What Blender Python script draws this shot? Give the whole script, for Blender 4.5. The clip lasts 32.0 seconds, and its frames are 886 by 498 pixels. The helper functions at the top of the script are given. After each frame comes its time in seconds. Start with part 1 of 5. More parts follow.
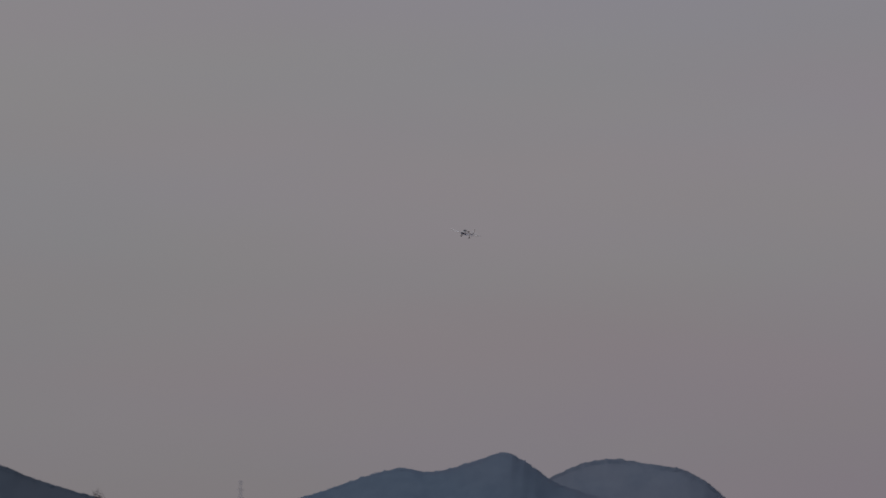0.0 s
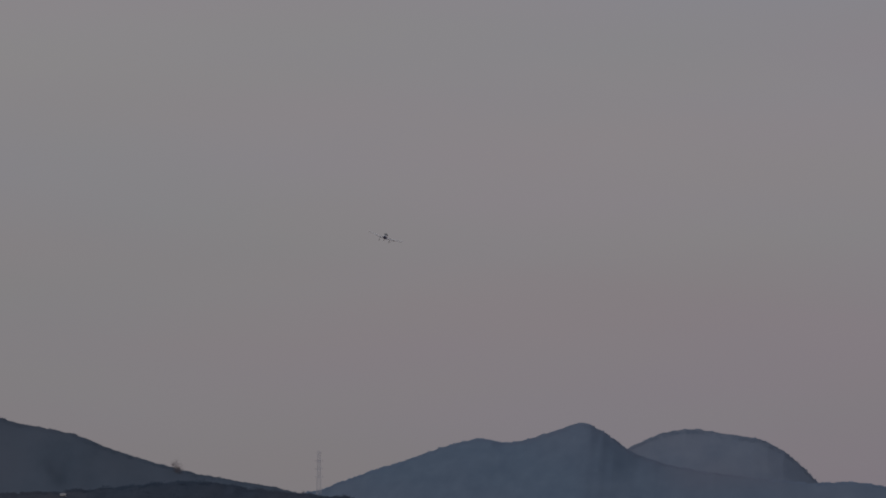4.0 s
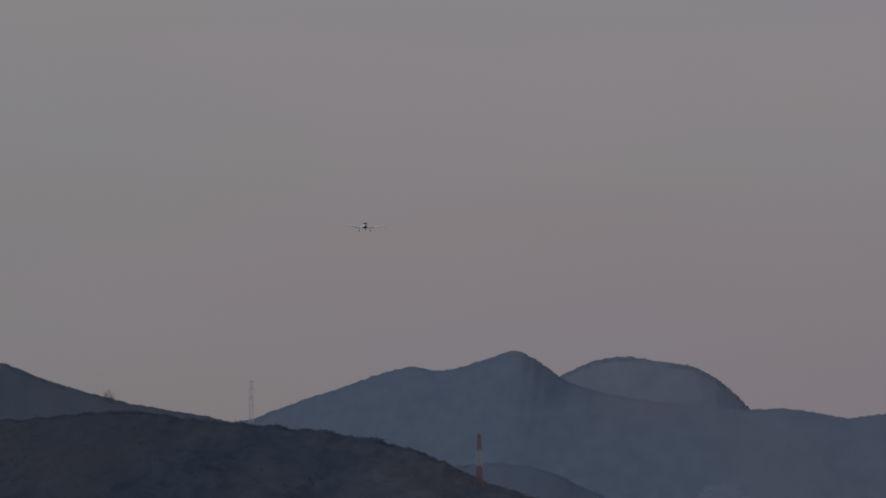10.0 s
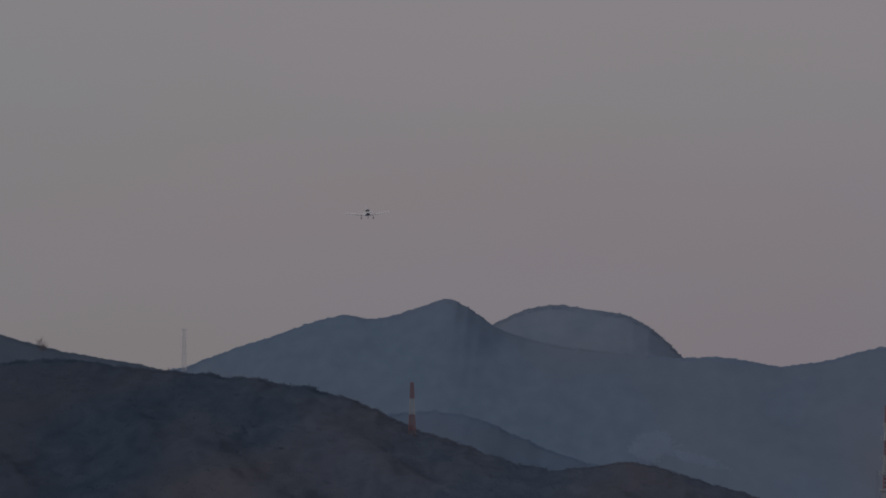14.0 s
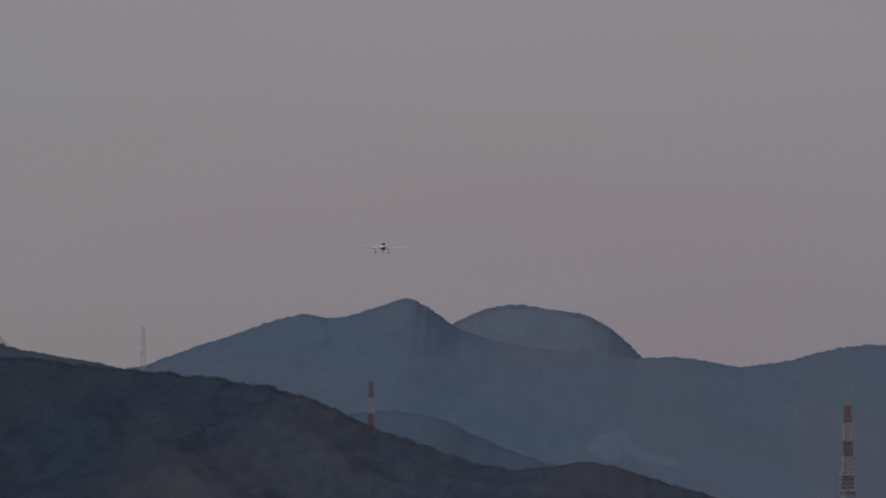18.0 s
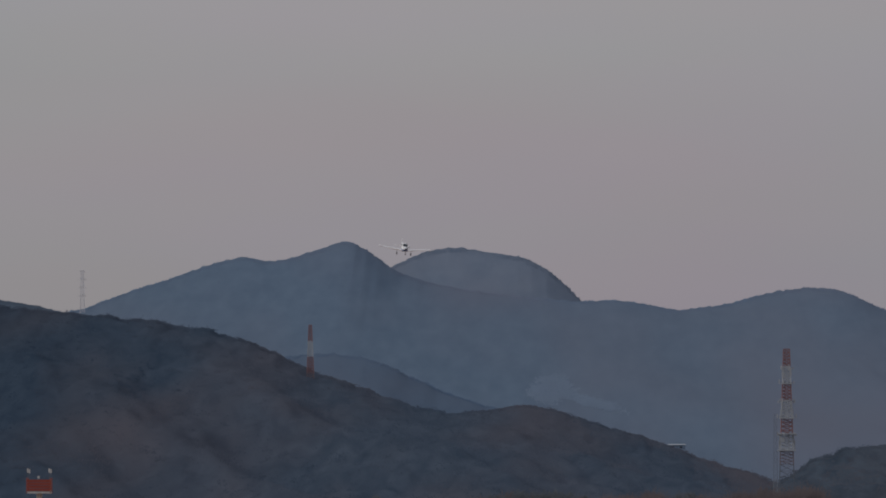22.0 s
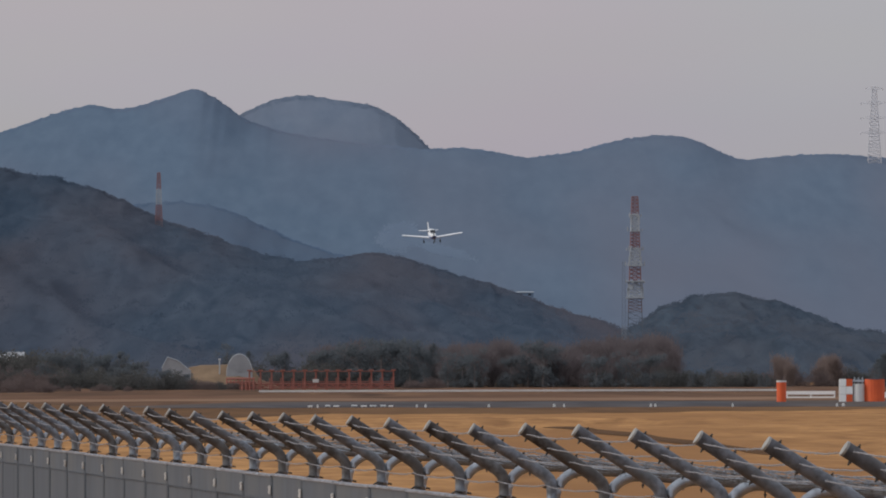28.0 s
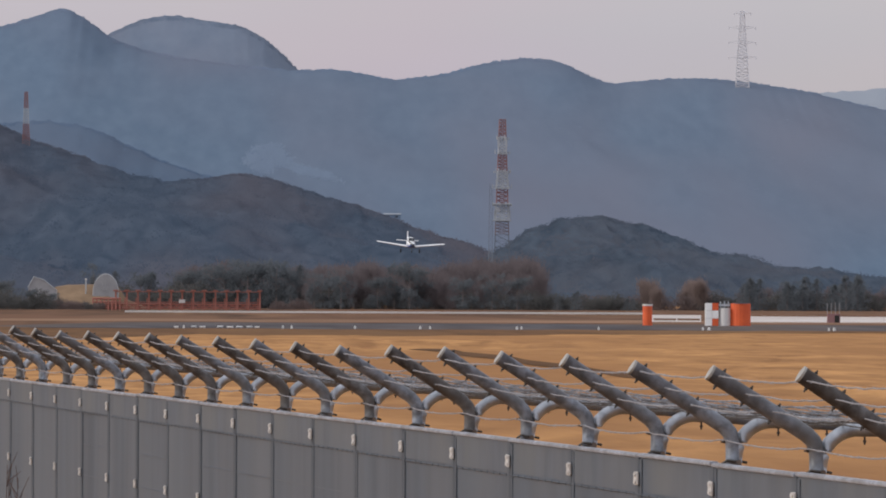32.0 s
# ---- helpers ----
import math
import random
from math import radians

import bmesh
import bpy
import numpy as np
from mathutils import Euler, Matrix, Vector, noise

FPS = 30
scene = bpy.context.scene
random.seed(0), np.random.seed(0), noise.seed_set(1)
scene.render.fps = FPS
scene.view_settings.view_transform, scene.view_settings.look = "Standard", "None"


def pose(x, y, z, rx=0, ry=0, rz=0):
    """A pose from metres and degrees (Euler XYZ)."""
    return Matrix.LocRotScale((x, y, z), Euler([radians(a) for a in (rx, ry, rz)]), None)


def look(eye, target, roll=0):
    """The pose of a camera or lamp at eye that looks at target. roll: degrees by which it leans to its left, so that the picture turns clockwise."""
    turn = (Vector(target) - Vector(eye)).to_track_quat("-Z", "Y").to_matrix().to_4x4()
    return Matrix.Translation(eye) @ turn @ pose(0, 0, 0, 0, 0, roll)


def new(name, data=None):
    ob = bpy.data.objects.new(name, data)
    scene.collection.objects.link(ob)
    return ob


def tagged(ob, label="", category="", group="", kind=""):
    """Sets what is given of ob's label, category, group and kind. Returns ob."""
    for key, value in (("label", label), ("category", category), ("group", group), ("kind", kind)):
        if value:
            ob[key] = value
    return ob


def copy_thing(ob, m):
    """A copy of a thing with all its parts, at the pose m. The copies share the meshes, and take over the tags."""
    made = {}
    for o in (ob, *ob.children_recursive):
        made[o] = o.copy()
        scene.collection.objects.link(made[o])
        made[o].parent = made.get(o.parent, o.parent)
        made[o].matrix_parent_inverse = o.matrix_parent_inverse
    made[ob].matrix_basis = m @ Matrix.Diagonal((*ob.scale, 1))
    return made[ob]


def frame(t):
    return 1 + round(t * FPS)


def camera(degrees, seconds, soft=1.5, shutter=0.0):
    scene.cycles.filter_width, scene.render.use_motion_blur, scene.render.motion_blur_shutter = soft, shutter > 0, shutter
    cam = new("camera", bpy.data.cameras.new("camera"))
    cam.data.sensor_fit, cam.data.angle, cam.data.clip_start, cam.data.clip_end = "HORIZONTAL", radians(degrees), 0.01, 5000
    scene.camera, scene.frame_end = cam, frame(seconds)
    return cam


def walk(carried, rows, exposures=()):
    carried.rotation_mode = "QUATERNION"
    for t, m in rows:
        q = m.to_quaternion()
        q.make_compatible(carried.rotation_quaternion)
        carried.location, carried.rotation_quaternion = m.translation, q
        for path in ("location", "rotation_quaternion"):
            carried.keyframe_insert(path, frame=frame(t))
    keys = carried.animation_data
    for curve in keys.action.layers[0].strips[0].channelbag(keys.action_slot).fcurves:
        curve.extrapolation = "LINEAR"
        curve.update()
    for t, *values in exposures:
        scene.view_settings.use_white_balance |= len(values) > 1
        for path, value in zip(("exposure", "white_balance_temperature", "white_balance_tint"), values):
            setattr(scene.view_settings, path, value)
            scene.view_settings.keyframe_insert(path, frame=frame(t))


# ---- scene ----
# The viewpoint stands still on a low bank beside the airfield and only turns.
EYE = (0.0, 0.0, 3.0)
cam = camera(7.0, 32.0, soft=1.9)
# seconds, turn to the right, tilt up, lean (degrees)
TURNS = [
    (0, -2.0711, 3.8268, 0.085),
    (0.5, -1.9132, 3.8657, 0.086),
    (1, -2.4152, 3.7830, 0.236),
    (1.5, -2.7618, 3.7060, 0.228),
    (2, -2.9998, 3.6741, 0.219),
    (2.5, -3.1863, 3.6911, 0.174),
    (3, -3.5420, 3.7381, 0.267),
    (3.5, -3.2073, 3.6697, -0.011),
    (4, -2.6894, 3.5932, 0.035),
    (4.5, -2.7830, 3.5039, -0.013),
    (6.5, -2.6228, 3.4711, -0.317),
    (7, -2.5858, 3.3388, -0.210),
    (7.5, -2.4991, 3.2099, -0.325),
    (8, -2.5417, 3.1275, -0.226),
    (8.5, -2.4247, 3.1442, -0.267),
    (9, -2.3747, 3.0810, -0.249),
    (9.5, -2.2415, 3.0498, -0.457),
    (10, -2.1488, 3.0260, -0.234),
    (10.5, -2.1117, 2.9857, -0.239),
    (11, -2.0374, 2.8844, -0.158),
    (11.5, -1.9401, 2.9364, -0.174),
    (12, -1.9579, 2.8727, -0.192),
    (12.5, -1.8822, 2.7848, -0.088),
    (13, -1.7752, 2.6265, -0.221),
    (13.5, -1.7421, 2.6447, -0.110),
    (14, -1.6189, 2.6139, -0.215),
    (14.5, -1.3101, 2.6470, -0.234),
    (16.5, -1.4501, 2.6842, -0.023),
    (17, -1.4007, 2.6876, -0.188),
    (17.5, -1.3693, 2.5725, -0.148),
    (18, -1.2988, 2.6093, -0.057),
    (18.5, -1.2434, 2.5484, -0.231),
    (19, -1.2253, 2.4886, -0.043),
    (19.5, -1.2038, 2.4946, -0.184),
    (20, -1.0359, 2.5116, -0.093),
    (20.5, -1.0621, 2.3635, -0.036),
    (21, -0.9107, 2.2900, 0.013),
    (21.5, -0.8405, 2.2107, 0.072),
    (22, -0.8174, 2.1583, -0.089),
    (22.5, -0.8164, 2.0368, -0.084),
    (23, -0.6992, 2.0523, -0.065),
    (23.5, -0.4544, 2.0039, -0.173),
    (24, -0.4849, 1.9064, 0.045),
    (24.5, -0.2921, 1.7822, -0.037),
    (25, -0.1956, 1.7269, -0.063),
    (25.5, -0.2097, 1.5909, -0.155),
    (26, 0.0008, 1.5592, -0.062),
    (26.5, 0.1852, 1.3701, -0.079),
    (28.5, 0.4524, 0.9155, -0.089),
    (29, 0.6227, 0.9087, 0.038),
    (29.5, 0.7851, 0.8211, 0.044),
    (30, 0.9763, 0.7577, 0.154),
    (30.5, 0.9461, 0.6958, 0.155),
    (31, 1.0671, 0.5119, 0.223),
    (31.5, 1.2530, 0.3859, 0.318),
    (32, 1.4307, 0.3336, 0.256),
]
walk(cam,
     [(t, pose(*EYE, 90 + tilt, 0, -turn) @ pose(0, 0, 0, 0, 0, lean)) for t, turn, tilt, lean in TURNS],
     exposures=[
         (0, -1.05, 6500, 12), (9, -1.06, 6500, 12), (14, -1.10, 6490, 11), (17, -1.09, 6480, 11), (18, -0.95, 6460, 10.5), (19, -0.93, 6440, 10),
         (20, -0.91, 6470, 9.8), (21, -0.75, 6450, 9.2), (23, -0.58, 6410, 8.4), (24, -0.57, 6390, 8), (24.5, -0.41, 6350, 7), (25, -0.29, 6350, 6.8),
         (26, -0.28, 6360, 6.8), (29, 0.03, 6390, 7.2), (30, 0.05, 6410, 7.8), (31, 0.19, 6430, 9), (32, 0.30, 6500, 10)])

# ---- light: a thin overcast with a low weak sun from the left ----
SUN_AZ, SUN_EL = radians(262), radians(27)   # compass bearing from +Y, clockwise
world = bpy.data.worlds.new("sky")
scene.world = world
world.use_nodes = True
wn, wl = world.node_tree.nodes, world.node_tree.links
wn.clear()
w_out = wn.new("ShaderNodeOutputWorld")
w_add = wn.new("ShaderNodeAddShader")
w_clear = wn.new("ShaderNodeBackground")
w_cloud = wn.new("ShaderNodeBackground")
sky = wn.new("ShaderNodeTexSky")
sky.sky_type, sky.sun_disc = "NISHITA", False
sky.sun_elevation, sky.sun_rotation = SUN_EL, SUN_AZ
sky.dust_density = 4.0
w_clear.inputs["Strength"].default_value = 0.012
w_cloud.inputs["Strength"].default_value = 1.0
wc = wn.new("ShaderNodeTexCoord")
wsep = wn.new("ShaderNodeSeparateXYZ")
wramp = wn.new("ShaderNodeValToRGB")
wr = wramp.color_ramp
wr.elements[0].position, wr.elements[0].color = 0.0, (0.385, 0.355, 0.376, 1)
wr.elements[1].position, wr.elements[1].color = 1.0, (0.80, 0.83, 0.90, 1)
e = wr.elements.new(0.035)
e.color = (0.420, 0.388, 0.411, 1)
e = wr.elements.new(0.07)
e.color = (0.460, 0.430, 0.457, 1)
e = wr.elements.new(0.11)
e.color = (0.488, 0.463, 0.494, 1)
e = wr.elements.new(0.30)
e.color = (0.54, 0.52, 0.555, 1)
wmap = wn.new("ShaderNodeMapping")
wmap.inputs["Scale"].default_value = (5, 5, 22)
wnoise = wn.new("ShaderNodeTexNoise")
wnoise.inputs["Scale"].default_value = 1.6
wnoise.inputs["Detail"].default_value = 3
wnoise.inputs["Roughness"].default_value = 0.45
wmix = wn.new("ShaderNodeMix")
wmix.data_type, wmix.blend_type = "RGBA", "OVERLAY"
wmix.inputs["Factor"].default_value = 0.10
wl.new(wc.outputs["Generated"], wsep.inputs[0])
wl.new(wsep.outputs["Z"], wramp.inputs[0])
wl.new(wc.outputs["Generated"], wmap.inputs[0])
wl.new(wmap.outputs[0], wnoise.inputs["Vector"])
wl.new(wramp.outputs[0], wmix.inputs["A"])
wl.new(wnoise.outputs["Color"], wmix.inputs["B"])
wl.new(wmix.outputs["Result"], w_cloud.inputs["Color"])
wl.new(sky.outputs[0], w_clear.inputs["Color"])
wl.new(w_clear.outputs[0], w_add.inputs[0])
wl.new(w_cloud.outputs[0], w_add.inputs[1])
wl.new(w_add.outputs[0], w_out.inputs[0])

sun = new("sun", bpy.data.lights.new("sun", "SUN"))
sun.data.energy, sun.data.angle, sun.data.color = 1.1, radians(10), (1.0, 0.95, 0.88)
sun_dir = Vector((math.sin(SUN_AZ) * math.cos(SUN_EL), math.cos(SUN_AZ) * math.cos(SUN_EL), math.sin(SUN_EL)))
sun.matrix_world = look(sun_dir * 50 + Vector((0, 0, 60)), (0, 0, 60))


# ---- materials ----
def mat(name, c1, c2=None, scale=1.0, rough=0.8, bump=0.2, metallic=0.0, scale2=None, c3=None, stretch=(1, 1, 1), island=0.0, clear=0.0, leaf=0.0, twist=0.0, crown=0.0, edge=0.18, grain=0.5, evergreen=None):
    """Two-scale mottled surface: c1 to c2 by a fine noise, towards c3 by a broad one."""
    m = bpy.data.materials.new(name)
    m.use_nodes = True
    n, l = m.node_tree.nodes, m.node_tree.links
    p = n["Principled BSDF"]
    p.inputs["Roughness"].default_value = rough
    p.inputs["Metallic"].default_value = metallic
    if rough == 0.95:   # dry grass, soil and worn asphalt have no sheen
        p.inputs["Specular IOR Level"].default_value = 0.05
    c2 = c2 or tuple(x * 0.8 for x in c1)
    c3 = c3 or tuple((a + b) * 0.5 for a, b in zip(c1, c2))
    geo = n.new("ShaderNodeNewGeometry")
    mp = n.new("ShaderNodeMapping")
    mp.inputs["Scale"].default_value = stretch
    l.new(geo.outputs["Position"] if scale < 0 else n.new("ShaderNodeTexCoord").outputs["Object"], mp.inputs[0])
    info = n.new("ShaderNodeObjectInfo")
    shift = n.new("ShaderNodeMath")
    shift.operation = "MULTIPLY"
    shift.inputs[1].default_value = 60.0
    l.new(info.outputs["Random"], shift.inputs[0])
    l.new(shift.outputs[0], mp.inputs["Location"])
    fine = n.new("ShaderNodeTexNoise")
    fine.inputs["Scale"].default_value = abs(scale)
    fine.inputs["Detail"].default_value = 5
    fine.inputs["Roughness"].default_value = grain
    fine.inputs["Distortion"].default_value = twist
    broad = n.new("ShaderNodeTexNoise")
    broad.inputs["Scale"].default_value = scale2 or abs(scale) / 9
    broad.inputs["Detail"].default_value = 2
    for k in (fine, broad):
        l.new(mp.outputs[0], k.inputs["Vector"])
    a = n.new("ShaderNodeMix")
    a.data_type = "RGBA"
    a.inputs["A"].default_value, a.inputs["B"].default_value = (*c1, 1), (*c2, 1)
    r1 = n.new("ShaderNodeMapRange")
    r1.inputs["From Min"].default_value, r1.inputs["From Max"].default_value = 0.5 - edge, 0.5 + edge
    l.new(fine.outputs["Fac"], r1.inputs["Value"])
    l.new(r1.outputs[0], a.inputs["Factor"])
    b = n.new("ShaderNodeMix")
    b.data_type = "RGBA"
    b.inputs["B"].default_value = (*c3, 1)
    r2 = n.new("ShaderNodeMapRange")
    r2.inputs["From Min"].default_value, r2.inputs["From Max"].default_value = 0.40, 0.72
    l.new(broad.outputs["Fac"], r2.inputs["Value"])
    l.new(r2.outputs[0], b.inputs["Factor"])
    l.new(a.outputs["Result"], b.inputs["A"])
    colour = b.outputs["Result"]
    if evergreen:   # painted tint, darker and bluer towards the less hazy end; no evergreens stand there
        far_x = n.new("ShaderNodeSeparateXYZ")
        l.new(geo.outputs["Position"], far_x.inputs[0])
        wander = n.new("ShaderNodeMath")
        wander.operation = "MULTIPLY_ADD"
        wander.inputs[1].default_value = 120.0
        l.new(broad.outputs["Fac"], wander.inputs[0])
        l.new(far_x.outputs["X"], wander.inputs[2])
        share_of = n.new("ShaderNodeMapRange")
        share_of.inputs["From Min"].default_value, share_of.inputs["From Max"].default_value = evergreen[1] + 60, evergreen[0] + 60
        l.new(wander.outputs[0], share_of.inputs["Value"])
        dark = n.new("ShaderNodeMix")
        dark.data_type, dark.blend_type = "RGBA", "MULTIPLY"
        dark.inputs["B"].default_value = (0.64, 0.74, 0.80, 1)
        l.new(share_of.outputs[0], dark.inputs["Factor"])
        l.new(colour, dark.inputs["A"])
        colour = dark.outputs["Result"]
    if island:
        hsv = n.new("ShaderNodeHueSaturation")
        mr = n.new("ShaderNodeMapRange")
        mr.inputs["To Min"].default_value, mr.inputs["To Max"].default_value = 1 - island, 1 + island
        l.new(geo.outputs["Random Per Island"], mr.inputs["Value"])
        l.new(mr.outputs[0], hsv.inputs["Value"])
        l.new(colour, hsv.inputs["Color"])
        colour = hsv.outputs["Color"]
    l.new(colour, p.inputs["Base Color"])
    if bump:
        bp = n.new("ShaderNodeBump")
        bp.inputs["Strength"].default_value = bump
        bp.inputs["Distance"].default_value = 0.3 / abs(scale)
        l.new(fine.outputs["Fac"], bp.inputs["Height"])
        l.new(bp.outputs[0], p.inputs["Normal"])
    if crown:   # normals turned towards the eye's side, which flattens the shading as haze would
        up = n.new("ShaderNodeCombineXYZ")
        up.inputs[1].default_value, up.inputs[2].default_value = -0.88, 0.47
        lean = n.new("ShaderNodeMix")
        lean.data_type = "VECTOR"
        lean.inputs["Factor"].default_value = crown
        l.new(geo.outputs["Normal"], lean.inputs["A"])
        l.new(up.outputs[0], lean.inputs["B"])
        l.new(lean.outputs["Result"], p.inputs["Normal"])
    if leaf:
        tl = n.new("ShaderNodeBsdfTranslucent")
        ml = n.new("ShaderNodeMixShader")
        ml.inputs[0].default_value = leaf
        l.new(colour, tl.inputs["Color"])
        l.new(p.outputs[0], ml.inputs[1])
        l.new(tl.outputs[0], ml.inputs[2])
        l.new(ml.outputs[0], n["Material Output"].inputs["Surface"])
    if clear:
        tr = n.new("ShaderNodeBsdfTransparent")
        mx = n.new("ShaderNodeMixShader")
        mx.inputs[0].default_value = clear
        l.new(p.outputs[0], mx.inputs[1])
        l.new(tr.outputs[0], mx.inputs[2])
        l.new(mx.outputs[0], n["Material Output"].inputs["Surface"])
    return m


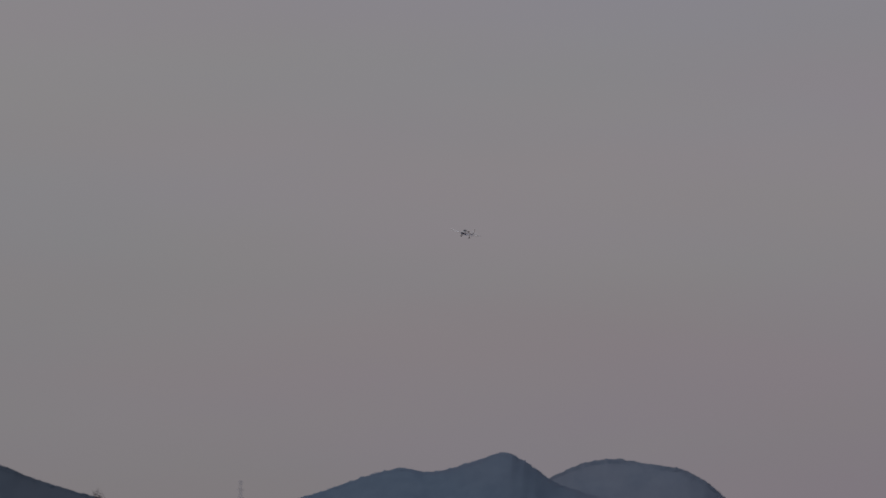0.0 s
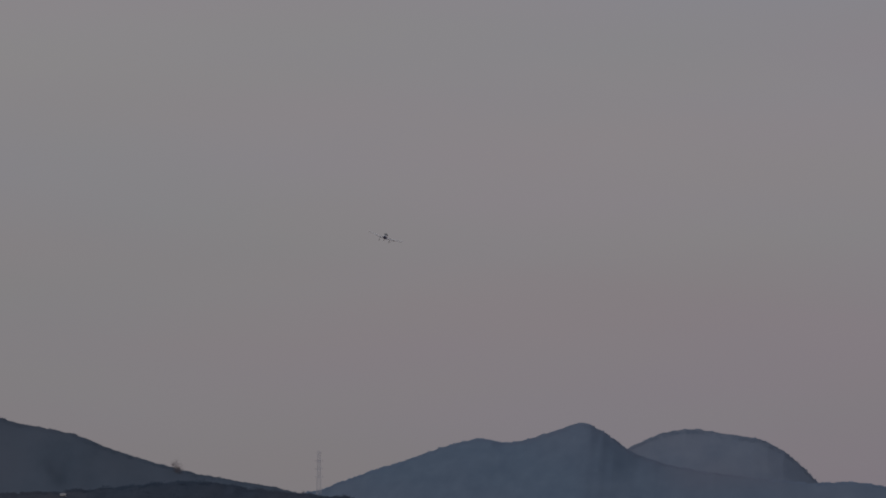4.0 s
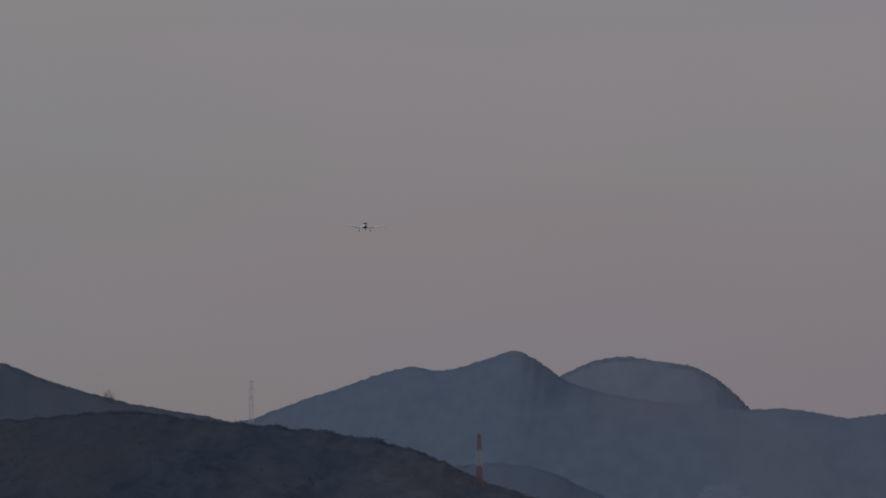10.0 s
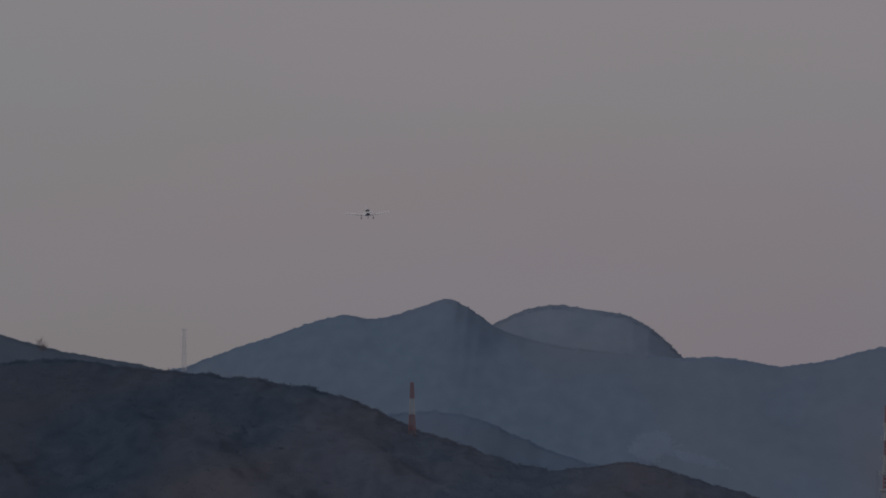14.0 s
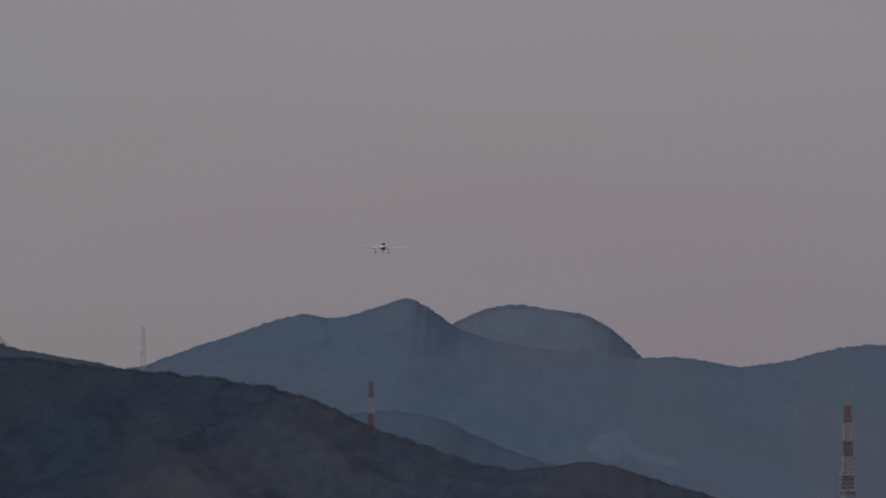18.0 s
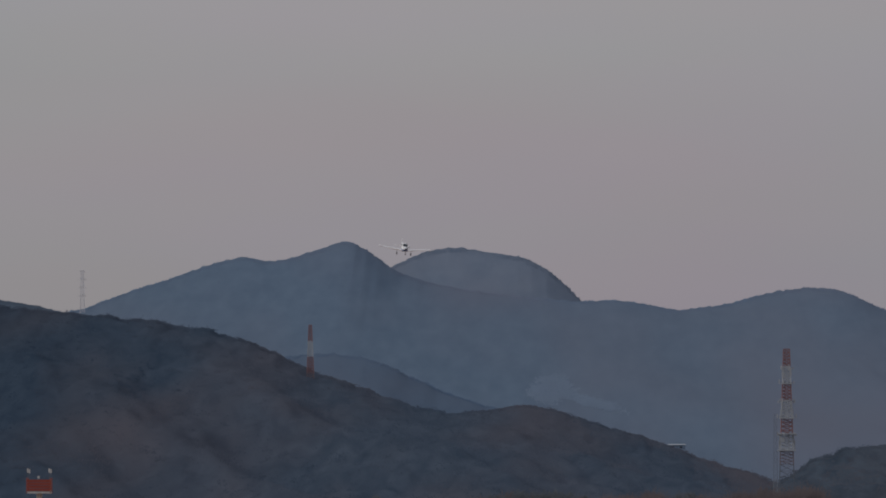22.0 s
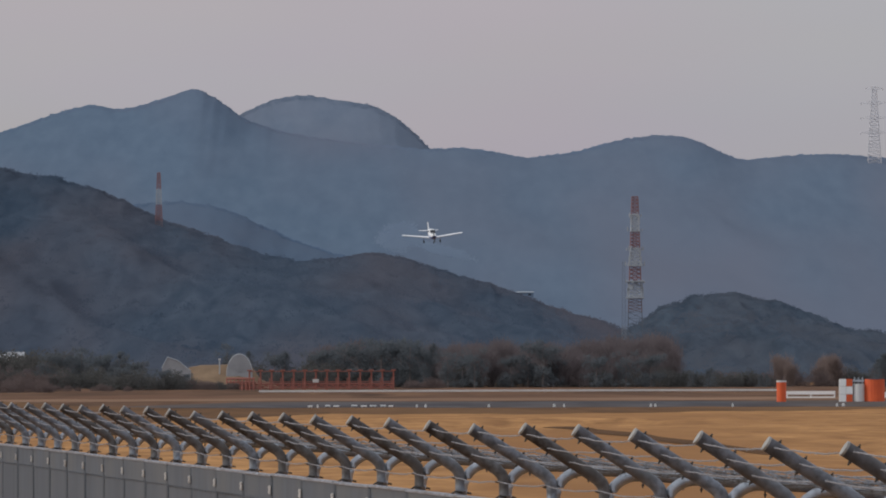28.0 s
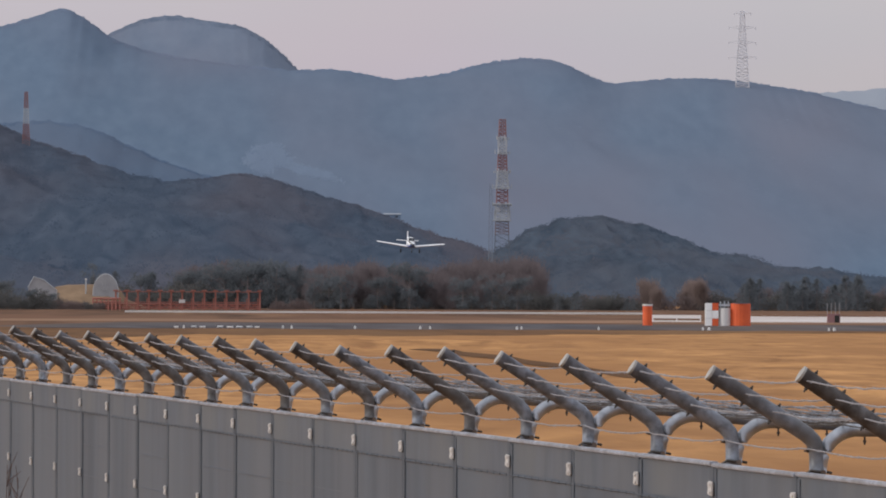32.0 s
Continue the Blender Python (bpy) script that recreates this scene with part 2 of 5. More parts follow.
M = {
    "grass": mat("dry_grass", (0.514, 0.272, 0.109), (0.226, 0.110, 0.046), 0.5, 0.95, 0.2, scale2=0.07, c3=(0.288, 0.143, 0.059), twist=0.6, stretch=(0.9, 0.17, 1), edge=0.18, grain=0.6),
    "asphalt": mat("asphalt", (0.098, 0.093, 0.100), (0.046, 0.044, 0.050), 0.5, 0.95, 0.1, scale2=0.12, c3=(0.115, 0.088, 0.074), twist=0.6, stretch=(0.3, 0.035, 1), edge=0.14, grain=0.62),
    "verge": mat("worn_verge", (0.275, 0.167, 0.109), (0.178, 0.105, 0.067), 0.4, 0.95, 0.1, scale2=0.04, stretch=(0.2, 0.2, 1), edge=0.12),
    # distance haze is put into these slope base colours as blue
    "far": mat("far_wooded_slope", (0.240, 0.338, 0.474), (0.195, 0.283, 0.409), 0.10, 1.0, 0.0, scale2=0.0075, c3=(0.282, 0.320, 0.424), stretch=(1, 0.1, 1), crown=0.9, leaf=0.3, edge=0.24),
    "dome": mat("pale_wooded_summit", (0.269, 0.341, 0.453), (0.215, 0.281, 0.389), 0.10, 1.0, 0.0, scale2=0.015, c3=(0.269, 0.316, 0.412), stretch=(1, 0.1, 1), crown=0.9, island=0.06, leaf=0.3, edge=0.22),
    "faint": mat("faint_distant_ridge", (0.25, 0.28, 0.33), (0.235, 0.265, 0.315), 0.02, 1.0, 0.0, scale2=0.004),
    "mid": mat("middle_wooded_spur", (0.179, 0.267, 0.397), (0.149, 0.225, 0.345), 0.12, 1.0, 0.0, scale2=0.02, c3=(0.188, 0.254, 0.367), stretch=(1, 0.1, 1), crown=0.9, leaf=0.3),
    # haze blue put into the wood colours; one end of the hill painted darker
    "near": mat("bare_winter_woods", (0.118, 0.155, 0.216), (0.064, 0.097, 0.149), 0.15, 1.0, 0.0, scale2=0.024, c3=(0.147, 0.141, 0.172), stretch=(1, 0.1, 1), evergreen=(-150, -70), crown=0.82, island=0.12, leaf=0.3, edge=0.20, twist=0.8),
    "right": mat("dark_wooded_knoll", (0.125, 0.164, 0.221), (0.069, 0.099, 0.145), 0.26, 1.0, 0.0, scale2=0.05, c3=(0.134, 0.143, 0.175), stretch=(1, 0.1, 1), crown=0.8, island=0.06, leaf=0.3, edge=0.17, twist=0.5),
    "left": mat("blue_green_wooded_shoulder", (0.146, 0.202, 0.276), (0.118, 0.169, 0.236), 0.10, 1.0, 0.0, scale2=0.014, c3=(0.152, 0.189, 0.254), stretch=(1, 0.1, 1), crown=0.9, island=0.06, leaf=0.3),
    # colour of pale mist before the slope, painted onto tufts
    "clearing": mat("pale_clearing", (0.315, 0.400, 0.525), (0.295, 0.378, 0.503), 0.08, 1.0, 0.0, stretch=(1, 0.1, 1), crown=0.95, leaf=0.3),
    # haze lightens the tree, scrub and bark colours here, apart from the tan bank
    "conifer": mat("dark_conifer", (0.175, 0.192, 0.210), (0.123, 0.143, 0.159), 0.8, 1.0, 0.0, island=0.12, leaf=0.45, crown=0.6),
    "twigs": mat("bare_twigs", (0.210, 0.175, 0.179), (0.165, 0.141, 0.146), 0.5, 1.0, 0.0, island=0.10, leaf=0.5, crown=0.6),
    "rust": mat("russet_twigs", (0.300, 0.228, 0.203), (0.245, 0.190, 0.173), 0.8, 1.0, 0.0, island=0.12, leaf=0.5, crown=0.6),
    "bark": mat("bark", (0.230, 0.202, 0.201), (0.173, 0.154, 0.152), 4, 0.95, 0.4),
    "scrub": mat("scrub", (0.139, 0.137, 0.130), (0.105, 0.105, 0.104), 0.5, 1.0, 0.0, island=0.10, leaf=0.5, crown=0.6),
    "russet": mat("russet_scrub", (0.204, 0.156, 0.146), (0.158, 0.124, 0.119), 0.8, 1.0, 0.0, island=0.12, leaf=0.5, crown=0.6),
    "tan": mat("tan_bank", (0.265, 0.185, 0.121), (0.185, 0.128, 0.085), 0.5, 0.95, 0.2, scale2=0.15, c3=(0.17, 0.118, 0.082)),
    "dull": mat("weathered_grey_sheet", (0.344, 0.353, 0.374), (0.284, 0.292, 0.313), 0.8, 0.7, 0.1),
    "galv": mat("galvanised_steel", (0.222, 0.252, 0.306), (0.101, 0.113, 0.134), 18, 0.5, 0.2, metallic=0.1, scale2=3.0, c3=(0.103, 0.103, 0.108), edge=0.12),
    # arm steel brightened in colour for tubes that catch the sun
    "zinc": mat("bright_zinc_tube", (0.42, 0.445, 0.49), (0.26, 0.28, 0.315), 14, 0.36, 0.15, metallic=0.6, scale2=4.0, c3=(0.24, 0.25, 0.275), edge=0.14),
    # galvanised steel lightened for the lit uprights and the rail's highlight
    "pipe": mat("pale_galvanised_steel", (0.416, 0.458, 0.538), (0.245, 0.274, 0.329), 18, 0.5, 0.2, metallic=0.2, scale2=4.0, c3=(0.233, 0.241, 0.269), edge=0.12),
    "tarnish": mat("tarnished_rusty_steel", (0.135, 0.135, 0.142), (0.045, 0.041, 0.041), 16, 0.7, 0.2, scale2=4.0, c3=(0.072, 0.065, 0.061), edge=0.12),
    "wire": mat("barbed_wire", (0.38, 0.385, 0.41), (0.20, 0.20, 0.22), 30, 0.5, 0.0, metallic=0.4),
    # lighter than the arms, since these ends face the light
    "cap": mat("cap_plate", (0.40, 0.395, 0.38), (0.28, 0.275, 0.26), 14, 0.7, 0.1, edge=0.12),
    "bolt": mat("dark_bolt", (0.090, 0.081, 0.077), (0.054, 0.050, 0.045), 40, 0.6, 0.0, metallic=0.5),
    "panel": mat("grey_screen_panel", (0.093, 0.121, 0.157), (0.066, 0.087, 0.115), 3, 0.6, 0.05, scale2=0.7, c3=(0.108, 0.132, 0.162), stretch=(1, 1, 0.10), clear=0.14),
    "band": mat("grey_top_strip", (0.111, 0.140, 0.178), (0.079, 0.102, 0.134), 4, 0.6, 0.05, scale2=1.2, c3=(0.126, 0.144, 0.162), stretch=(1, 1, 0.4), clear=0.14),
    "lap": mat("panel_lap", (0.077, 0.096, 0.123), (0.059, 0.076, 0.098), 4, 0.65, 0.05, scale2=1.2, stretch=(1, 1, 0.12)),
    "joint": mat("joint_strip", (0.080, 0.097, 0.120), (0.063, 0.078, 0.098), 6, 0.7, 0.05, scale2=1.2, stretch=(1, 1, 0.2)),
    "sward": mat("brown_taxiway_grass", (0.172, 0.091, 0.044), (0.078, 0.041, 0.022), 0.5, 0.95, 0.2, scale2=0.07, c3=(0.184, 0.100, 0.048), twist=0.6, stretch=(0.6, 0.08, 1), edge=0.2, grain=0.6),
    "rough": mat("rough_brown_grass", (0.180, 0.100, 0.060), (0.072, 0.040, 0.026), 0.3, 0.95, 0.2, scale2=0.1, c3=(0.150, 0.081, 0.050), twist=0.6, stretch=(0.4, 0.022, 1), edge=0.16, grain=0.6),
    # dark soil colour that stands for shade beside a low ridge
    "soil": mat("damp_soil", (0.105, 0.058, 0.030), (0.070, 0.038, 0.021), 0.5, 0.95, 0.2, scale2=0.05, c3=(0.13, 0.068, 0.034)),
    "plate": mat("white_plate", (0.612, 0.612, 0.612), (0.510, 0.510, 0.510), 30, 0.5, 0.05),
    "orange": mat("orange_paint", (0.78, 0.13, 0.035), (0.66, 0.10, 0.03), 1.2, 0.55, 0.05, scale2=0.4),
    "deep": mat("weathered_red_orange_paint", (0.331, 0.061, 0.036), (0.274, 0.050, 0.032), 1.2, 0.6, 0.05, scale2=0.4),
    # faded orange, dulled further by haze put into the colour
    "array": mat("faded_orange_paint", (0.385, 0.145, 0.112), (0.32, 0.124, 0.098), 1.2, 0.6, 0.05, scale2=0.4),
    "bright": mat("fresh_white_paint", (0.95, 0.95, 0.95), (0.90, 0.90, 0.90), 1.5, 0.5, 0.03, scale2=0.3),
    # red, dim and pale are mast paints with distance haze mixed into the colour
    "red": mat("faded_red_paint", (0.27, 0.148, 0.156), (0.225, 0.125, 0.135), 0.7, 0.7, 0.05),
    "dim": mat("bleached_red_paint", (0.215, 0.165, 0.185), (0.185, 0.148, 0.170), 0.7, 0.7, 0.05),
    "white": mat("weathered_white_paint", (0.72, 0.71, 0.70), (0.62, 0.61, 0.60), 1.2, 0.6, 0.05, scale2=0.3),
    "pale": mat("chalky_white_paint", (0.42, 0.45, 0.49), (0.36, 0.385, 0.425), 0.6, 0.7, 0.05),
    "ash": mat("ash_grey_steel", (0.25, 0.275, 0.315), (0.21, 0.235, 0.275), 0.6, 0.8, 0.0),
    # steel and pylon colours drawn towards the haze behind them
    "steel": mat("dull_grey_steel", (0.135, 0.155, 0.190), (0.115, 0.134, 0.168), 0.6, 0.8, 0.0),
    "mute": mat("pale_pylon_steel", (0.64, 0.63, 0.66), (0.58, 0.57, 0.60), 0.6, 0.7, 0.0),
    "air": mat("white_aircraft_paint", (0.88, 0.90, 0.93), (0.83, 0.85, 0.88), 2.0, 0.25, 0.02),
    "blue": mat("blue_trim_paint", (0.05, 0.10, 0.28), (0.04, 0.08, 0.24), 2.0, 0.3, 0.0),
    "glass": mat("dark_canopy_glass", (0.03, 0.035, 0.045), (0.025, 0.03, 0.04), 2.0, 0.08, 0.0),
    "rubber": mat("rubber", (0.03, 0.03, 0.03), (0.022, 0.022, 0.022), 8, 0.9, 0.1),
    "prop": mat("propeller_metal", (0.12, 0.12, 0.12), (0.09, 0.09, 0.09), 6, 0.4, 0.0, metallic=0.6),
}


# ---- building helpers ----
def part(name, bm, material, parent=None, label="", smooth=False):
    me = bpy.data.meshes.new(name)
    if smooth:
        for f in bm.faces:
            f.smooth = len(f.verts) == 4
    bm.to_mesh(me)
    bm.free()
    me.materials.append(M[material])
    ob = new(name, me)
    ob.parent = parent
    if label:
        tagged(ob, label)
    return ob


def share(name, me, parent, m):
    """Another object on the same mesh."""
    ob = new(name, me)
    ob.parent = parent
    ob.matrix_basis = m
    return ob


def thing(name, label, category, m=None, group="", kind=""):
    ob = new(name)
    ob.empty_display_size = 0.1
    if m is not None:
        ob.matrix_basis = m
    return tagged(ob, label, category, group, kind)


def box(bm, c, s, bevel=0.0, m=None):
    b = bmesh.new()
    bmesh.ops.create_cube(b, size=1, matrix=Matrix.LocRotScale(c, None, s))
    if bevel:
        bmesh.ops.bevel(b, geom=b.edges[:], offset=bevel, segments=2, affect="EDGES")
    if m is not None:
        bmesh.ops.transform(b, matrix=m, verts=b.verts)
    tmp = bpy.data.meshes.new("tmp")
    b.to_mesh(tmp)
    b.free()
    bm.from_mesh(tmp)
    bpy.data.meshes.remove(tmp)
    return bm


def pipe(bm, pts, r, n=8, r1=None, cap=True):
    """A round bar along pts, from radius r to r1."""
    pts = [Vector(p) for p in pts]
    r1 = r if r1 is None else r1
    rings = []
    for i, p in enumerate(pts):
        d = (pts[min(i + 1, len(pts) - 1)] - pts[max(i - 1, 0)]).normalized()
        a = d.cross(Vector((0, 0, 1)) if abs(d.z) < 0.9 else Vector((1, 0, 0))).normalized()
        b = d.cross(a)
        rr = r + (r1 - r) * i / max(1, len(pts) - 1)
        rings.append([bm.verts.new(p + (a * math.cos(k * 2 * math.pi / n) + b * math.sin(k * 2 * math.pi / n)) * rr) for k in range(n)])
    for q0, q1 in zip(rings, rings[1:]):
        for k in range(n):
            bm.faces.new((q0[k], q0[(k + 1) % n], q1[(k + 1) % n], q1[k]))
    if cap:
        bm.faces.new(rings[0])
        bm.faces.new(rings[-1][::-1])
    return bm


def loft(bm, rings):
    rings = [[bm.verts.new(p) for p in r] for r in rings]
    n = len(rings[0])
    for q0, q1 in zip(rings, rings[1:]):
        for k in range(n):
            bm.faces.new((q0[k], q0[(k + 1) % n], q1[(k + 1) % n], q1[k]))
    bm.faces.new(rings[0][::-1])
    bm.faces.new(rings[-1])
    bmesh.ops.recalc_face_normals(bm, faces=bm.faces[:])
    return bm


def oval(y, hw, zc, hh, n=18, power=0.75):
    out = []
    for k in range(n):
        a = 2 * math.pi * k / n
        c, s = math.cos(a), math.sin(a)
        out.append((hw * math.copysign(abs(c) ** power, c), y, zc + hh * math.copysign(abs(s) ** power, s)))
    return out


def hashed(ix, iy, seed):
    v = np.sin(ix * 127.1 + iy * 311.7 + seed * 74.7) * 43758.5453
    return v - np.floor(v)


def value_noise(x, y, seed=0):
    ix, iy = np.floor(x), np.floor(y)
    fx, fy = x - ix, y - iy
    fx, fy = fx * fx * (3 - 2 * fx), fy * fy * (3 - 2 * fy)
    a, b = hashed(ix, iy, seed), hashed(ix + 1, iy, seed)
    c, d = hashed(ix, iy + 1, seed), hashed(ix + 1, iy + 1, seed)
    return (a + (b - a) * fx) * (1 - fy) + (c + (d - c) * fx) * fy


def fbm(x, y, seed=0, octaves=4):
    v, amp = 0, 0.5
    for k in range(octaves):
        v = v + amp * (value_noise(x, y, seed + k) * 2 - 1)
        x, y, amp = x * 2.03, y * 2.03, amp * 0.5
    return v


def mesh_from(name, verts, faces, material, parent=None, smooth=True):
    me = bpy.data.meshes.new(name)
    me.from_pydata([tuple(v) for v in verts.tolist()], [], faces.tolist())
    me.materials.append(M[material])
    if smooth:
        me.polygons.foreach_set("use_smooth", [True] * len(me.polygons))
    ob = new(name, me)
    ob.parent = parent
    return ob


def leaves(centres, spread, count, size, rng):
    """Small leaf sprays scattered round the centres: loose triangles, as vertices and faces."""
    c = np.asarray(centres)[rng.integers(len(centres), size=count)] + rng.normal(0, 1, (count, 3)) * spread
    v = c[:, None, :] + rng.normal(0, 1, (count, 3, 3)) * (size * rng.uniform(0.5, 1.2, (count, 1, 1)))
    return v.reshape(-1, 3), np.arange(count * 3).reshape(-1, 3)


# ---- ground, taxiway and verges ----
def ground_height(x, y):
    h = 0.35 * fbm(x / 60, y / 90, 3, 3) * np.clip((y - 60) / 120, 0, 1) * np.clip((520 - y) / 120, 0, 1)
    swale = np.exp(-(((y - 405 - 0.9 * (x - 8)) / 26) ** 2)) * np.exp(-(((x - 8) / 11) ** 2))
    return h - 0.5 * swale - 0.02


def make_ground():
    ys = np.concatenate([np.arange(-400, 20, 60), np.arange(20, 600, 6), np.arange(600, 1500, 45), np.arange(1500, 4951, 300)])
    xs = np.concatenate([np.arange(-2400, -100, 230), np.arange(-100, 120, 5), np.arange(120, 2500, 230)])
    X, Y = np.meshgrid(xs, ys)
    Z = ground_height(X, Y)
    n, m = X.shape
    idx = np.arange(n * m).reshape(n, m)
    f = np.stack([idx[:-1, :-1], idx[:-1, 1:], idx[1:, 1:], idx[1:, :-1]], -1).reshape(-1, 4)
    g = mesh_from("ground", np.stack([X, Y, Z], -1).reshape(-1, 3), f, "grass")
    tagged(g, "flat airfield of mown dry golden winter grass", "ground", kind="structure")


def strip(name, label, y0, y1, x0, x1, z, material, skew=0.0, category="road", slant=0.0, wobble=(0.0, 0.0), seed=1):
    """A flat band across the field; its two edges wander by wobble metres."""
    bm = bmesh.new()
    n = 140
    top = []
    for yy, xa, w, k in ((y0, x0, wobble[0], 0), (y1, x0 + slant, wobble[1], 5)):
        xs = np.linspace(xa, x1 + xa - x0, n + 1)
        ys = yy + skew * xs + w * 2 * fbm(xs / 14, np.full(n + 1, 0.3 + k), seed, 3)
        top.append([bm.verts.new((a, b, z)) for a, b in zip(xs, ys)])
    low = [[bm.verts.new((v.co.x, v.co.y, z - 0.25)) for v in row] for row in top]
    for i in range(n):
        bm.faces.new((top[0][i], top[0][i + 1], top[1][i + 1], top[1][i]))
        bm.faces.new((low[0][i], low[0][i + 1], top[0][i + 1], top[0][i]))
        bm.faces.new((top[1][i], top[1][i + 1], low[1][i + 1], low[1][i]))
    return tagged(part(name, bm, material), label, category, kind="structure")


make_ground()
strip("taxiway_road", "dark grey worn asphalt taxiway across the airfield", 558, 662, -24, 160, 0.05, "asphalt", 0.0, "road", 11.0, (7, 7), 2)
strip("field_ground", "rough brown winter grass beyond the taxiway", 735, 1300, -160, 190, 0.03, "rough", 0.0, "ground", 0.0, (14, 0), 3)
strip("verge_ground", "pale worn verge beyond the taxiway", 680, 742, -140, 160, 0.04, "verge", 0.1, "ground", 0.0, (12, 16), 4)


def make_sward():
    """Brown longer grass along the taxiway, ending in ragged tongues."""
    xs = np.arange(-62, 121, 0.6)
    near = 470 + 1.3 * np.clip(xs, -60, 40) + 4.0 * np.clip(xs + 6, -34, 0) - 50 * fbm(xs / 9, xs * 0 + 0.4, 31, 4) - 16 * fbm(xs / 40, xs * 0 + 0.7, 33, 2)
    T, X = np.meshgrid(np.linspace(0, 1, 30), xs, indexing="ij")
    Y = near[None] * (1 - T) + (557 + 150 * np.clip((-17 - xs) / 22, 0, 1) ** 1.5 + 14 * fbm(xs / 4, xs * 0 + 0.2, 37, 3))[None] * T
    Z = ground_height(X, Y) - 0.10 + 0.18 * np.clip(T * 8, 0, 1)
    idx = np.arange(X.size).reshape(X.shape)
    f = np.stack([idx[:-1, :-1], idx[:-1, 1:], idx[1:, 1:], idx[1:, :-1]], -1).reshape(-1, 4)
    tagged(mesh_from("sward_ground", np.stack([X, Y, Z], -1).reshape(-1, 3), f, "sward"), "brown unmown grass along the taxiway", "ground", kind="structure")


make_sward()
strip("rough_ground", "rough brown winter grass beside the taxiway", 555, 745, -160, 160, 0.02, "rough", 0.0, "ground", 0.0, (10, 0), 6)


def make_shade_strip():
    """A dark strip that paints a low ridge's shaded side across the grass."""
    bm = bmesh.new()
    n, rows = 30, []
    for i in range(n + 1):
        s = i / n
        y = 262 + 150 * s
        x = 14.0 - 8.1 * s + 0.3 * math.sin(s * 9)
        w = 0.85 * math.sin(math.pi * min(1, 0.06 + s * 0.9)) + 0.25 * math.sin(s * 31)
        g = float(ground_height(np.array(x), np.array(y)))
        rows.append([bm.verts.new((x + d * w, y, g + h)) for d, h in ((-1, 0.02), (-0.5, 0.05), (0.5, 0.06), (1, 0.02))])
    for a, c in zip(rows, rows[1:]):
        for k in range(3):
            bm.faces.new((a[k], a[k + 1], c[k + 1], c[k]))
    tagged(part("drain_ground", bm, "soil", smooth=True), "dark strip painting a low ridge's shaded side across the dry grass", "ditch", kind="structure")


make_shade_strip()


# ---- hills ----
def quick_mesh(name, verts, tris, material, parent=None):
    """A large mesh of loose triangles."""
    me = bpy.data.meshes.new(name)
    me.vertices.add(len(verts))
    me.vertices.foreach_set("co", verts.astype(np.float32).ravel())
    me.loops.add(len(tris) * 3)
    me.loops.foreach_set("vertex_index", tris.astype(np.int32).ravel())
    me.polygons.add(len(tris))
    me.polygons.foreach_set("loop_start", np.arange(len(tris), dtype=np.int32) * 3)
    me.update(calc_edges=True)
    me.materials.append(M[material])
    ob = new(name, me)
    ob.parent = parent
    return ob


def twig_crowns(ctr, rad, count, length, width, rng):
    """Airy crowns of upright twig slivers round the centres."""
    n = len(ctr) * count
    off = rng.normal(0, 1, (n, 3))
    off *= (0.85 * np.repeat(rad, count) * rng.uniform(0, 1, n) ** 0.4 / np.linalg.norm(off, axis=1))[:, None]
    off[:, 2] *= 0.8
    base = np.repeat(ctr, count, 0) + off
    grow = np.stack([off[:, 0] * 0.25 + rng.normal(0, 0.28, n), 0.9 + rng.normal(0, 0.25, n), np.full(n, 0.9)], -1) * (length * rng.uniform(0.5, 1.3, n))[:, None]
    side = np.stack([np.ones(n), rng.uniform(-0.5, 0.5, n), rng.uniform(-0.35, 0.35, n)], -1) * (width * rng.uniform(0.6, 1.3, n))[:, None]
    v = np.stack([base - side, base + side, base + grow], 1)
    return v.reshape(-1, 3), np.arange(n * 3).reshape(-1, 3)


